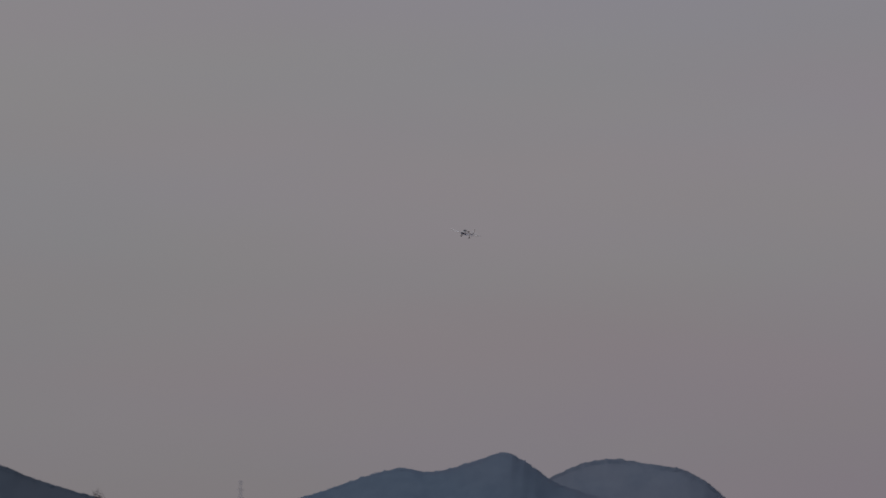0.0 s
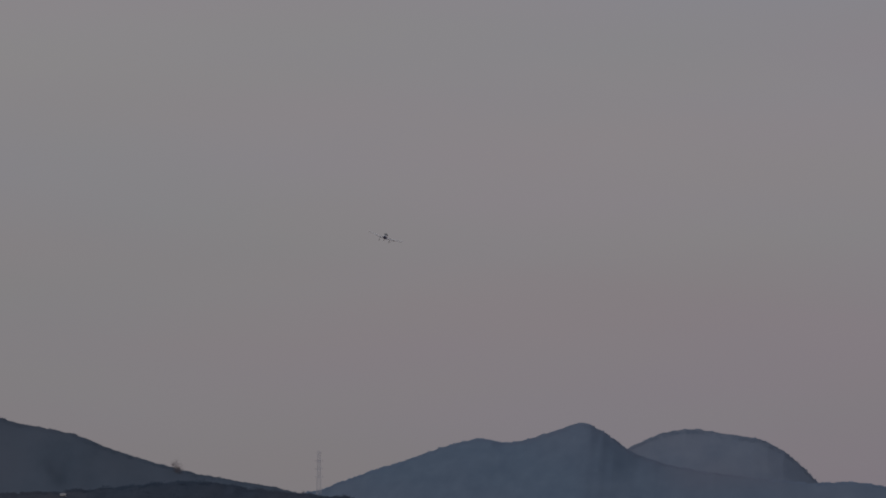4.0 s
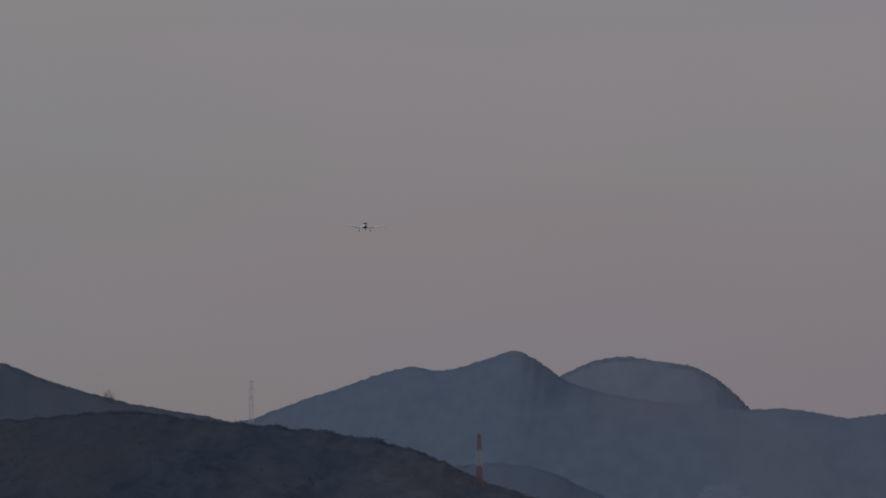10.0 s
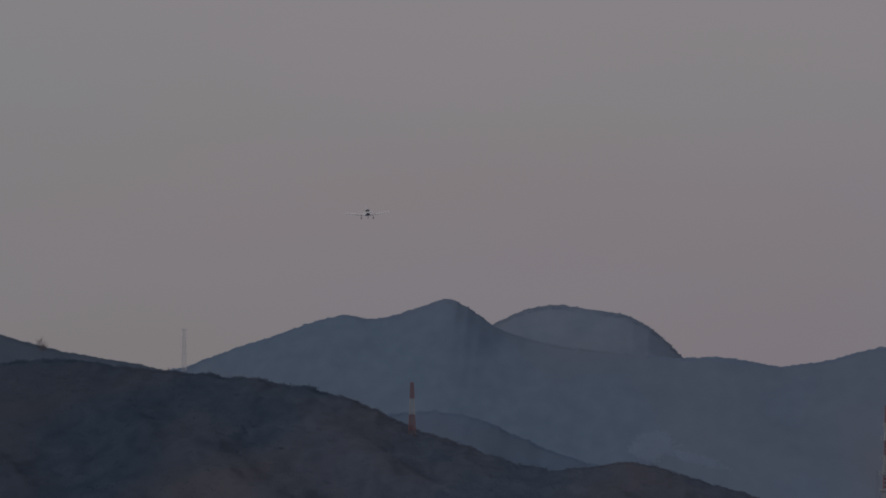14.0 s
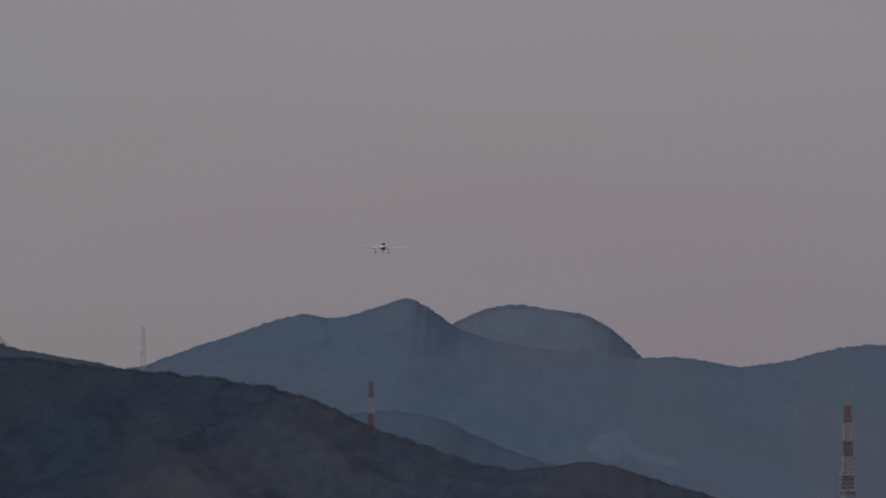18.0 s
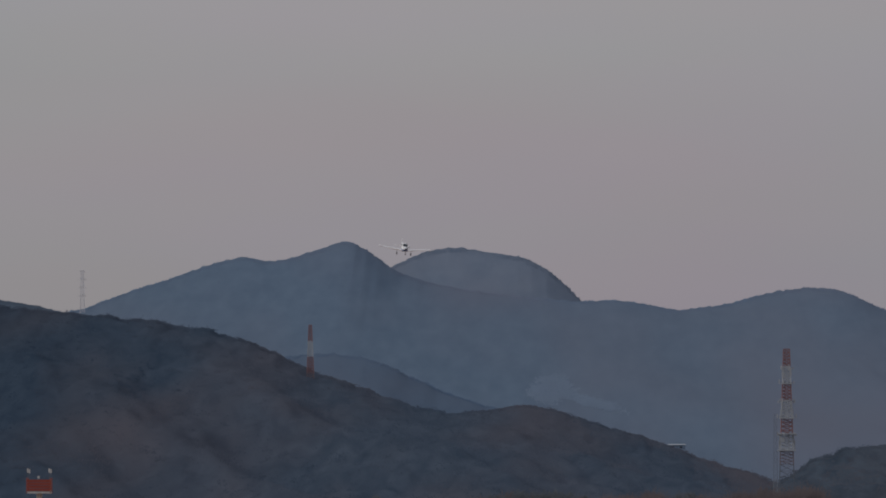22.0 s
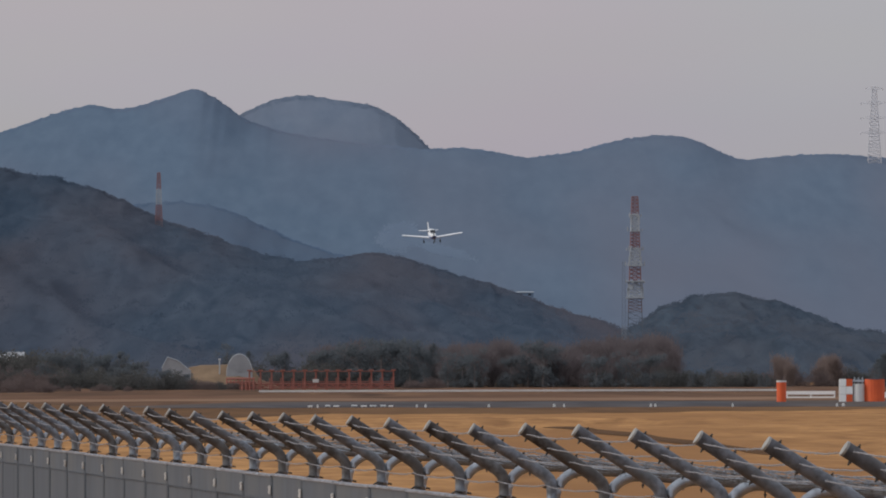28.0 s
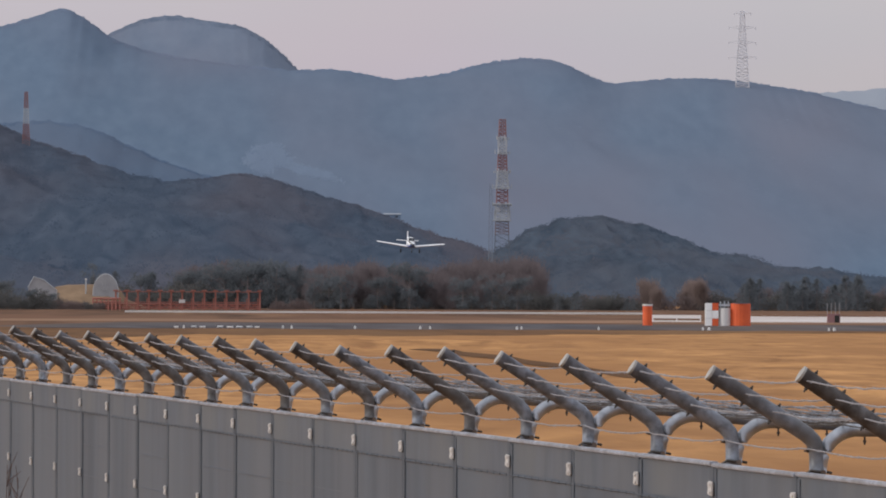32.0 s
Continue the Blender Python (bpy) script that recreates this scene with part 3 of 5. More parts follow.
def hill(name, label, y0, nodes, depth, material, step, x0, x1, seed, relief=20.0, foot=-3.0, smooth=3.0, rows=46, woods=0, size=3.0, spur=170.0, canopy=0.2, rough=0.7, twigs=12, crest=2.0, length=1.0, width=0.12, sink=0.4, bumps=0.5):
    """A wooded ridge whose crest runs through summits and saddles (x, z) at distance y0."""
    xs = np.arange(x0, x1 + step, step)
    px, pz = zip(*nodes)
    dense = np.interp(xs, px, pz)
    k = np.exp(-0.5 * (np.arange(-12, 13) / smooth) ** 2)
    pad = np.pad(dense, 12, mode="edge")
    ridge = np.convolve(pad, k / k.sum(), "valid") - sink
    ridge = ridge + size * bumps * (value_noise(xs / (size * 2.0), xs * 0 + 0.5, seed + 6) + 0.7 * value_noise(xs / (size * 0.9), xs * 0 + 0.5, seed + 7) - 0.85)
    t = np.concatenate([np.linspace(0, 1, rows), [1.15, 1.5]])
    T, X = np.meshgrid(t, xs, indexing="ij")
    RZ = np.broadcast_to(ridge, X.shape)
    front = np.clip(T, 0, 1)
    warp = spur * 0.5 * fbm(X / (spur * 2), front * 2.0, seed + 9, 2)
    Y = y0 - depth * (1 - T) + depth * 0.03 * fbm(X / spur, T * 3, seed + 5, 2) * (1 - front)
    mask = np.sin(np.pi * np.clip(front, 0, 1)) ** 1.5
    spurs = 1.05 - np.sqrt((2 * value_noise((X + warp) / spur + 3.0 * front, front * 1.2, seed + 1) - 1) ** 2 + 0.06)
    prof = front ** 1.05
    far_sig = spur * 0.9 / step   # the crest's own shape fades out down the slope
    reach = int(2.5 * far_sig)
    kb = np.exp(-0.5 * (np.arange(-reach, reach + 1) / far_sig) ** 2)
    broad = np.convolve(np.pad(ridge, reach, mode="edge"), kb / kb.sum(), "valid")
    RB = broad[None] + (ridge - broad)[None] * front ** 3.5
    Z = foot + (RB - foot) * prof + relief * mask * ((spurs - 0.6) + rough * fbm(X / (spur * 0.4) + 2.5 * front, front * 4, seed + 2, 3))
    back = np.clip(T - 1, 0, 1)
    Z = Z - (RZ - foot) * back * 0.7
    D = T * depth
    H = Z + 0.02 * D   # lumps follow height, so they look round from the eye however flat the slope
    XW = X + 0.5 * size * value_noise(X / (size * 2), H / (size * 2), seed + 8)
    lumps = value_noise(XW / (size * 1.1), H / (size * 0.9), seed + 3) + 0.5 * value_noise(XW / (size * 0.5), H / (size * 0.45), seed + 4)
    stand = value_noise(X / (size * 6), H / (size * 4), seed + 10)
    Z = Z + size * canopy * (lumps - 0.75) * (0.5 + stand)
    limit = 3 + (RZ - 3) / y0 * Y - 0.4   # slopes stay below the eye's sight line to the crest
    Z = np.where(T < 0.999, np.minimum(Z, limit), Z)
    n, m = X.shape
    idx = np.arange(n * m).reshape(n, m)
    f = np.stack([idx[:-1, :-1], idx[:-1, 1:], idx[1:, 1:], idx[1:, :-1]], -1).reshape(-1, 4)
    ob = mesh_from(name, np.stack([X, Y, Z], -1).reshape(-1, 3), f, material)
    tagged(ob, label, "mountain", kind="structure")
    if crest:
        rng = np.random.default_rng(seed)
        top = int((x1 - x0) * crest)
        tt = np.concatenate([rng.uniform(0.0, 1.0, woods), rng.uniform(0.985, 1.0, top)])
        cf, rf = rng.uniform(0, m - 1.001, woods + top), tt * (rows - 1) * 0.9999
        ci, ri = cf.astype(int), np.clip(rf.astype(int), 0, rows - 2)
        cf, rf = cf - ci, rf - ri
        lerp = lambda A: (A[ri, ci] * (1 - cf) + A[ri, ci + 1] * cf) * (1 - rf) + (A[ri + 1, ci] * (1 - cf) + A[ri + 1, ci + 1] * cf) * rf
        rad = size * rng.uniform(0.5, 1.3, woods + top) * (0.6 + 0.8 * value_noise(lerp(X) / (size * 5), lerp(Z) / (size * 3), seed + 12))
        ctr = np.stack([lerp(X), lerp(Y), lerp(Z) - 0.3 * rad], -1)
        v, f = twig_crowns(ctr[:woods], rad[:woods], twigs, length, width, rng)
        v1, f1 = twig_crowns(ctr[woods:], rad[woods:] * 0.8, int(twigs * 2.8), length * 0.8, width, rng)   # crowns on the skyline are dense
        v, f = np.concatenate([v, v1]), np.concatenate([f, f1 + len(v)])
        tagged(quick_mesh("woods", v, f, material, ob), kind="stuff")
    return ob, (X, Y, Z)


R_FAINT = [(275, 126.1), (329, 133.8), (368, 138.8), (391, 140.3), (414, 142.2), (452, 145.3), (506, 137.6)]
R_DOME = [(-148, 146.0), (-115, 160.7), (-101, 168.8), (-82, 177.9), (-68, 181.3), (-57, 181.6), (-34, 177.9), (-16, 175.4), (-1, 168.8), (11, 158.5), (24, 145.3), (43, 131.3), (72, 120.3)]
R_MAIN = [(-399, 105.8), (-360, 115.7), (-300, 124.0), (-273, 128.3), (-257, 134.3), (-240, 140.6), (-220, 146.6), (-197, 154.6), (-185, 157.5), (-177, 159.5), (-166, 156.2), (-152, 157.2), (-141, 161.2), (-127, 165.5), (-118, 168.8), (-109, 165.5), (-101, 159.9), (-91, 152.2), (-74, 144.9), (-48, 139.6), (-15, 135.6), (20, 132.0), (38, 133.6), (58, 130.7), (75, 127.0), (105, 130.3), (125, 136.3), (146, 140.0), (163, 140.3), (178, 137.0), (193, 129.7), (204, 125.3), (224, 127.7), (251, 129.0), (284, 127.3), (304, 124.0), (324, 121.0), (344, 115.7), (370, 109.8), (403, 105.8)]
R_LEFT = [(-515, 154.5), (-486, 156.5), (-460, 155.9), (-440, 155.6), (-411, 153.9), (-400, 149.1), (-388, 145.9), (-371, 143.3), (-359, 140.5), (-348, 135.0), (-336, 130.6), (-325, 127.7), (-313, 124.6), (-299, 120.5), (-281, 117.6), (-264, 114.7), (-249, 111.8), (-235, 106.1), (-215, 98.9), (-186, 87.3)]
R_MID = [(-134, 65.1), (-111, 69.7), (-95, 72.7), (-81, 71.6), (-70, 69.7), (-58, 64.4), (-48, 58.7), (-33, 53.2), (-19, 49.0), (4, 41.0), (27, 34.1), (50, 26.0)]
R_NEAR = [(-283, 64.2), (-252, 65.4), (-228, 66.1), (-211, 66.6), (-200, 67.4), (-189, 68.8), (-177, 69.4), (-167, 68.8), (-155, 67.1), (-145, 66.1), (-135, 65.6), (-121, 63.4), (-111, 62.2), (-101, 60.5), (-91, 58.0), (-81, 54.2), (-73, 49.1), (-64, 46.6), (-54, 42.9), (-44, 39.6), (-36, 36.2), (-28, 35.2), (-21, 35.9), (-16, 37.2), (-7, 37.9), (1, 36.9), (9, 34.9), (14, 32.2), (24, 29.8), (33, 26.8), (43, 23.5), (51, 19.8), (60, 17.8), (70, 14.4), (87, 8.9), (107, 3.8)]
R_RIGHT = [(46, 5.2), (57, 11.7), (64, 16.0), (69, 20.0), (74, 21.5), (81, 22.9), (87, 22.6), (93, 21.2), (100, 20.0), (108, 16.7), (115, 13.7), (124, 12.2), (135, 9.9), (147, 8.5), (161, 7.3), (183, 5.6)]

HAZE_PATCH = (2.43, 74.18, 12.0, 7.0)   # x, z and half sizes of the haze patch as seen from the eye
# the ridges' blue is haze held in their colours; no air is modelled
hill("mountain_faint", "faint haze-blue ridge in the far distance", 4930, R_FAINT, 300, "faint", 5, 260, 520, 71, relief=4, rows=12, crest=0)
hill("mountain_dome", "haze-blue rounded wooded summit behind the main ridge", 4700, R_DOME, 500, "dome", 1.6, -150, 75, 11, relief=8, smooth=2.5, rows=110, woods=60, size=1.7, spur=60, twigs=22, crest=2.4, length=0.6, width=0.2, sink=0.5)
main_hill = hill("mountain_main", "long haze-blue wooded mountain ridge with twin summits", 4250, R_MAIN, 800, "far", 2.0, -405, 410, 23, relief=8, smooth=1.8, rows=210, woods=200, size=1.7, spur=95, rough=0.34, canopy=0.2, twigs=22, crest=2.4, length=0.6, width=0.2, sink=0.25, bumps=0.6)
hill("mountain_left", "haze-blue wooded mountain shoulder falling to a saddle", 3700, R_LEFT, 500, "left", 2.0, -515, -185, 37, relief=16, smooth=3, rows=120, woods=100, size=1.6, spur=60, canopy=0.16, twigs=22, crest=2.4, length=0.5, width=0.18, sink=0.4)
hill("mountain_middle", "dark haze-blue wooded spur between the ridges", 2950, R_MID, 450, "mid", 1.8, -135, 55, 41, relief=9, smooth=4, rows=110, woods=300, size=1.8, spur=45, twigs=22, crest=2.4, length=0.5, width=0.16)
hill("mountain_near", "haze-tinted hill of leafless winter woods above the airfield", 2150, R_NEAR, 620, "near", 1.0, -285, 110, 53, relief=15, smooth=3.5, rows=300, woods=9500, size=2.4, spur=52, rough=0.45, canopy=0.26, twigs=35, crest=2.2, length=0.42, width=0.17)
hill("mountain_right", "dark haze-tinted wooded knoll behind the airfield trees", 1850, R_RIGHT, 380, "right", 0.8, 45, 185, 67, bumps=0.75, relief=5, smooth=2.6, rows=200, woods=3600, size=2.2, spur=26, canopy=0.70, twigs=38, crest=2.2, length=0.36, width=0.15)


# ---- the aeroplane ----
def wing_ring(x, z, y0, chord, thick):
    prof = ((0, 0), (0.03, 0.45), (0.12, 0.8), (0.3, 1.0), (0.6, 0.62), (1.0, 0.03), (0.6, -0.32), (0.3, -0.5), (0.12, -0.5), (0.03, -0.3))
    return [(x, y0 + c * chord, z + h * thick * chord * 0.8) for c, h in prof]


def make_aeroplane():
    a = thing("aeroplane", "small white low-wing propeller aeroplane with fixed landing gear", "aeroplane")
    bm = loft(bmesh.new(), [oval(*s) for s in ((-1.45, 0.50, -0.03, 0.46), (-0.9, 0.56, 0.0, 0.52), (-0.2, 0.60, 0.03, 0.56), (0.7, 0.60, 0.05, 0.56),
                                               (1.5, 0.50, 0.08, 0.48), (2.4, 0.36, 0.12, 0.36), (3.6, 0.22, 0.18, 0.26), (4.9, 0.08, 0.24, 0.16))])
    part("fuselage", bm, "air", a, smooth=True)
    bm = loft(bmesh.new(), [oval(*s) for s in ((-2.42, 0.24, -0.02, 0.22), (-2.36, 0.36, -0.04, 0.30), (-2.1, 0.45, -0.05, 0.40), (-1.44, 0.505, -0.03, 0.465))])
    cowl = part("engine_cowl", bm, "air", a, smooth=True)
    # blue chin, drawn back along the belly to paint in its shade
    bm = loft(bmesh.new(), [oval(*s, power=0.6) for s in ((-2.46, 0.33, -0.10, 0.22), (-2.0, 0.475, -0.22, 0.26), (-1.2, 0.57, -0.30, 0.26), (-0.2, 0.615, -0.30, 0.27), (0.7, 0.615, -0.27, 0.27), (1.5, 0.515, -0.19, 0.25), (2.4, 0.375, -0.06, 0.21), (3.6, 0.23, 0.06, 0.16), (4.7, 0.11, 0.17, 0.10))])
    part("belly_trim", bm, "blue", a, "dark blue painted chin, carried on as painted shade under the belly")
    for sx in (-1, 1):
        bm = box(bmesh.new(), (sx * 0.2, -2.44, 0.02), (0.18, 0.03, 0.12), 0.01)
        part("air_intake", bm, "rubber", cowl)
        bm = loft(bmesh.new(), [wing_ring(sx * 0.3, -0.42, -0.75, 1.75, 0.15), wing_ring(sx * 1.1, -0.34, -0.68, 1.62, 0.15),
                                wing_ring(sx * 5.1, 0.16, -0.5, 1.15, 0.13), wing_ring(sx * 5.33, 0.21, -0.36, 0.85, 0.09)])
        w = part("wing", bm, "air", a, smooth=False)
        bm = box(bmesh.new(), (sx * 2.0, 0.78, -0.36), (1.9, 0.30, 0.035), 0.01, Matrix.Translation((0, 0, 0.02)) @ Matrix.Translation((sx * 2.0, 0, -0.36)) @ Matrix.Rotation(-sx * 0.11, 4, "Y") @ Matrix.Translation((-sx * 2.0, 0, 0.36)))
        part("flap", bm, "air", w)
        bm = pipe(bmesh.new(), [(sx * 1.45, 0.25, -0.38), (sx * 1.45, 0.28, -1.08)], 0.045, 8, 0.035)
        part("gear_leg", bm, "prop", a)
        bm = pipe(bmesh.new(), [(sx * 1.45 - 0.085, 0.28, -1.14), (sx * 1.45 + 0.085, 0.28, -1.14)], 0.25, 14)
        part("wheel", bm, "rubber", a, smooth=False)
        bm = loft(bmesh.new(), [wing_ring(sx * 0.06, 0.30, 4.05, 0.95, 0.10), wing_ring(sx * 1.75, 0.34, 4.2, 0.7, 0.10)])
        part("tailplane", bm, "air", a)
        bm = box(bmesh.new(), (sx * 0.545, 0.55, 0.62), (0.03, 1.0, 0.30), 0.012)
        part("side_window", bm, "glass", a, "dark cabin side window")
    bm = loft(bmesh.new(), [[(h * 0.5, y, z) for y, z, h in s] for s in (
        [(3.55, 0.32, -0.16), (3.55, 0.32, 0.16), (5.05, 0.30, 0.06), (5.05, 0.30, -0.06)],
        [(4.35, 1.05, -0.14), (4.35, 1.05, 0.14), (5.22, 1.05, 0.05), (5.22, 1.05, -0.05)],
        [(4.62, 1.76, -0.12), (4.62, 1.76, 0.12), (5.28, 1.76, 0.04), (5.28, 1.76, -0.04)])])
    fin = part("tail_fin", bm, "air", a)
    bm = box(bmesh.new(), (0, 4.98, 1.4), (0.085, 0.26, 0.12), 0.01)
    part("fin_stripe", bm, "blue", fin, "blue stripe")
    bm = loft(bmesh.new(), [oval(*s, power=0.7) for s in ((-1.05, 0.40, 0.42, 0.08), (-0.45, 0.50, 0.55, 0.42), (0.2, 0.53, 0.55, 0.50), (1.0, 0.50, 0.52, 0.46), (1.9, 0.30, 0.40, 0.20))])
    part("cabin_roof", bm, "air", a, smooth=True)
    bm = bmesh.new()
    q = [[(-0.44, -1.10, 0.47), (-0.47, -0.55, 0.92)], [(0.0, -1.20, 0.49), (0.0, -0.60, 0.99)], [(0.44, -1.10, 0.47), (0.47, -0.55, 0.92)]]
    rows = [[bm.verts.new((x, y - d, z + d * 0.4)) for x, y, z in col] for d in (0.0, 0.04) for col in q]
    for o in (0, 3):
        for k in (0, 1):
            bm.faces.new((rows[o + k][0], rows[o + k + 1][0], rows[o + k + 1][1], rows[o + k][1]))
    bm.faces.new((rows[0][0], rows[3][0], rows[3][1], rows[0][1]))
    bm.faces.new((rows[2][0], rows[5][0], rows[5][1], rows[2][1]))
    for e0 in (0, 1):
        for k in (0, 1):
            bm.faces.new((rows[k][e0], rows[k + 1][e0], rows[k + 4][e0], rows[k + 3][e0]))
    bmesh.ops.recalc_face_normals(bm, faces=bm.faces[:])
    part("windscreen", bm, "glass", a, "dark curved windscreen")
    bm = pipe(bmesh.new(), [(0, -1.95, -0.4), (0, -2.0, -0.95)], 0.05, 8, 0.04)
    part("nose_leg", bm, "prop", a)
    bm = pipe(bmesh.new(), [(-0.06, -2.0, -1.05), (0.06, -2.0, -1.08)], 0.20, 14)
    part("nose_wheel", bm, "rubber", a)
    bm = loft(bmesh.new(), [oval(y, r, 0, r, 12, 1) for y, r in ((-0.30, 0.02), (-0.22, 0.09), (-0.1, 0.14), (0.02, 0.16))])
    for s in (-1, 1):
        loft(bm, [[(s * x, y0, -c), (s * x, y0 + 0.03, -c), (s * x, y0 + 0.05, c), (s * x, y0 + 0.02, c)]
                  for x, y0, c in ((0.1, -0.12, 0.05), (0.5, -0.1, 0.08), (0.93, -0.09, 0.04))])
    p = part("propeller", bm, "prop", a, "two-blade metal propeller with spinner")
    p.location = (0, -2.45, 0.0)
    return a, p


aeroplane, propeller = make_aeroplane()


# ---- boundary fence beside the viewpoint ----
F0, FD = Vector((2.75, 35.75, 2.10)), Vector((-0.2856, 2.0077, 0.0))
FANG = math.atan2(-FD.x, FD.y)          # turn of the fence line about z
FM = Matrix.Translation(F0) @ Matrix.Rotation(FANG, 4, "Z")   # x: inwards, y: along, z: up from the panel top
PITCH = FD.length


def arc(c, r, a0, a1, n):
    return [(c[0] + r * math.cos(radians(a0 + (a1 - a0) * k / n)), 0, c[1] + r * math.sin(radians(a0 + (a1 - a0) * k / n))) for k in range(n + 1)]


def make_fence(first=-8, last=44):
    f = thing("fence", "grey security fence with screen panels, forked steel posts and barbed wire", "fence", FM)
    rng = random.Random(5)
    up = bmesh.new()
    pipe(up, [(0, 0, -2.1), (0, 0, 0.03)], 0.043, 14)
    up_me = part("post", up, "pipe", f, smooth=True)
    out_pts = [(0, 0, 0.03), (0, 0, 0.10), (-0.006, 0, 0.14), (-0.022, 0, 0.175), (-0.05, 0, 0.205), (-0.11, 0, 0.245), (-0.53, 0, 0.515)]
    arm = part("outer_arm", pipe(bmesh.new(), out_pts, 0.041, 14), "galv", up_me, smooth=True)
    old = part("outer_arm", pipe(bmesh.new(), out_pts, 0.041, 14), "tarnish", up_me, smooth=True)
    tip = Vector((-0.53, 0, 0.515))
    dirv = Vector((-0.42, 0, 0.27)).normalized()
    part("end_cap", pipe(bmesh.new(), [tip, tip + dirv * 0.012], 0.0420, 14), "cap", up_me, "end plate lightened as if lit")
    in_pts = [(0.01, 0, 0.02)] + arc((0.205, 0.035), 0.192, 176, 94, 9) + [(0.36, 0, 0.222), (0.60, 0, 0.208)]
    part("inner_arm", pipe(bmesh.new(), in_pts, 0.035, 14), "zinc", up_me, smooth=True)
    b = bmesh.new()
    pipe(b, [(0, 0, -0.062), (0, 0, 0.058)], 0.005, 6)
    pipe(b, [(0, 0, 0.039), (0, 0, 0.048)], 0.009, 6)
    pipe(b, [(0, 0, -0.050), (0, 0, -0.039)], 0.009, 6)
    bolt = part("bolt", b, "bolt", up_me)
    ho = bmesh.new()
    pipe(ho, [(-0.07, -0.05, -0.03), (-0.072, -0.06, 0.012), (-0.05, -0.075, 0.03), (0.0, -0.07, 0.022)], 0.008, 6)
    part("clamp", ho, "bolt", up_me, "dark bent clamp")
    part("clamp_end", pipe(bmesh.new(), [(0.0, 0.05, 0.014), (0.05, 0.06, 0.02), (0.085, 0.06, 0.012)], 0.008, 6), "bolt", up_me, "dark clamp end")
    wires_out = [0.10, 0.42, 0.75]
    wire_pos = []
    base = Vector((-0.11, 0, 0.245))
    tilt = Matrix.Rotation(-math.atan2(0.27, 0.42) * -1, 4, "Y")
    bolts = []
    for w in wires_out:
        p = tip.lerp(base, w)
        bolts.append(Matrix.Translation(p) @ tilt)
        wire_pos.append(p + Vector((-0.02, -0.044, 0.0)))
    bolts.append(Matrix.Translation((-0.005, 0, 0.125)) @ Matrix.Rotation(radians(90), 4, "Y"))
    wire_pos.append(Vector((-0.055, -0.03, 0.13)))
    for x in (0.24, 0.50):
        bolts.append(Matrix.Translation((x, 0, 0.215 - (x - 0.2) * 0.04)))
    for k in range(19):
        wire_pos.append(Vector((0.12 + 0.027 * k, -0.02, 0.250 + (0, 0.03, 0.012, 0.055)[k % 4])))
    bolt.matrix_basis = bolts[0]
    for m in bolts[1:]:
        share("bolt", bolt.data, up_me, m)
    first_post = up_me
    parts_of = list(first_post.children)
    for i in range(first, last + 1):
        lean = Matrix.Rotation(radians(rng.uniform(-0.7, 0.7)), 4, "X") @ Matrix.Rotation(radians(rng.uniform(-1.2, 1.2)), 4, "Y")
        m = Matrix.Translation((0, i * PITCH, rng.uniform(-0.006, 0.006))) @ lean
        if i == first:
            first_post.matrix_basis = m
            continue
        o = share("post", first_post.data, f, m)
        worn = (i + 21) % 21 in (5, 7, 9, 11, 12, 13, 15, 16, 18, 20)
        for c in parts_of:
            if c == (arm if worn else old):
                continue
            share(c.name.split(".")[0], c.data, o, c.matrix_basis)
    bpy.data.objects.remove(old)
    # screen panels, their top strip, ribs and joint plates
    L = PITCH - 0.012
    px = -0.075
    strip_me = part("top_strip", box(bmesh.new(), (0, 0, -0.105), (0.03, L, 0.20), 0.004), "band", f)
    lip_me = part("top_rail", box(bmesh.new(), (-0.004, 0, 0.0), (0.05, L, 0.022), 0.006), "pipe", f)
    sheet = bmesh.new()
    box(sheet, (0, 0, -1.165), (0.022, L, 1.93))
    sheet_me = part("screen_panel", sheet, "panel", f)
    rib_me = part("rib", box(bmesh.new(), (-0.0115, 0, 0), (0.004, L, 0.006)), "band", f)
    seam = bmesh.new()
    pipe(seam, [(-0.018, -L / 2, -0.212), (-0.018, L / 2, -0.212)], 0.0045, 6)
    for k in range(9):
        box(seam, (-0.020, -L / 2 + (k + 0.5) * L / 9, -0.212), (0.008, 0.010, 0.011))
    seam_me = part("seam_wire", seam, "lap", f, "dark seam wire with clips")
    plate = bmesh.new()
    box(plate, (-0.03, 0, 0), (0.012, 0.10, 0.074), 0.004)
    box(plate, (-0.038, 0, 0.021), (0.008, 0.06, 0.022), 0.004)
    box(plate, (-0.038, 0, -0.021), (0.008, 0.06, 0.022), 0.004)
    plate_me = part("joint_plate", plate, "plate", f, "white joint plate")
    stile = part("stile", box(bmesh.new(), (-0.002, 0, -1.05), (0.036, 0.06, 2.1), 0.004), "joint", f, "darker grey vertical joint strip")
    # wide darker strip over each joint, for the soft dark band there
    lap = part("panel_lap", box(bmesh.new(), (-0.002, 0, -1.05), (0.032, 0.20, 2.08), 0.006), "lap", f, "wide darker strip over the panel joint")
    for ob, nm in ((strip_me, "top_strip"), (lip_me, "top_rail"), (sheet_me, "screen_panel"), (seam_me, "seam_wire")):
        for i in range(first, last + 1):
            m = Matrix.Translation((px + rng.uniform(-0.004, 0.004), (i + 0.54) * PITCH, rng.uniform(-0.004, 0.004)))
            if i == first:
                ob.matrix_basis = m
            else:
                share(nm, ob.data, f, m)
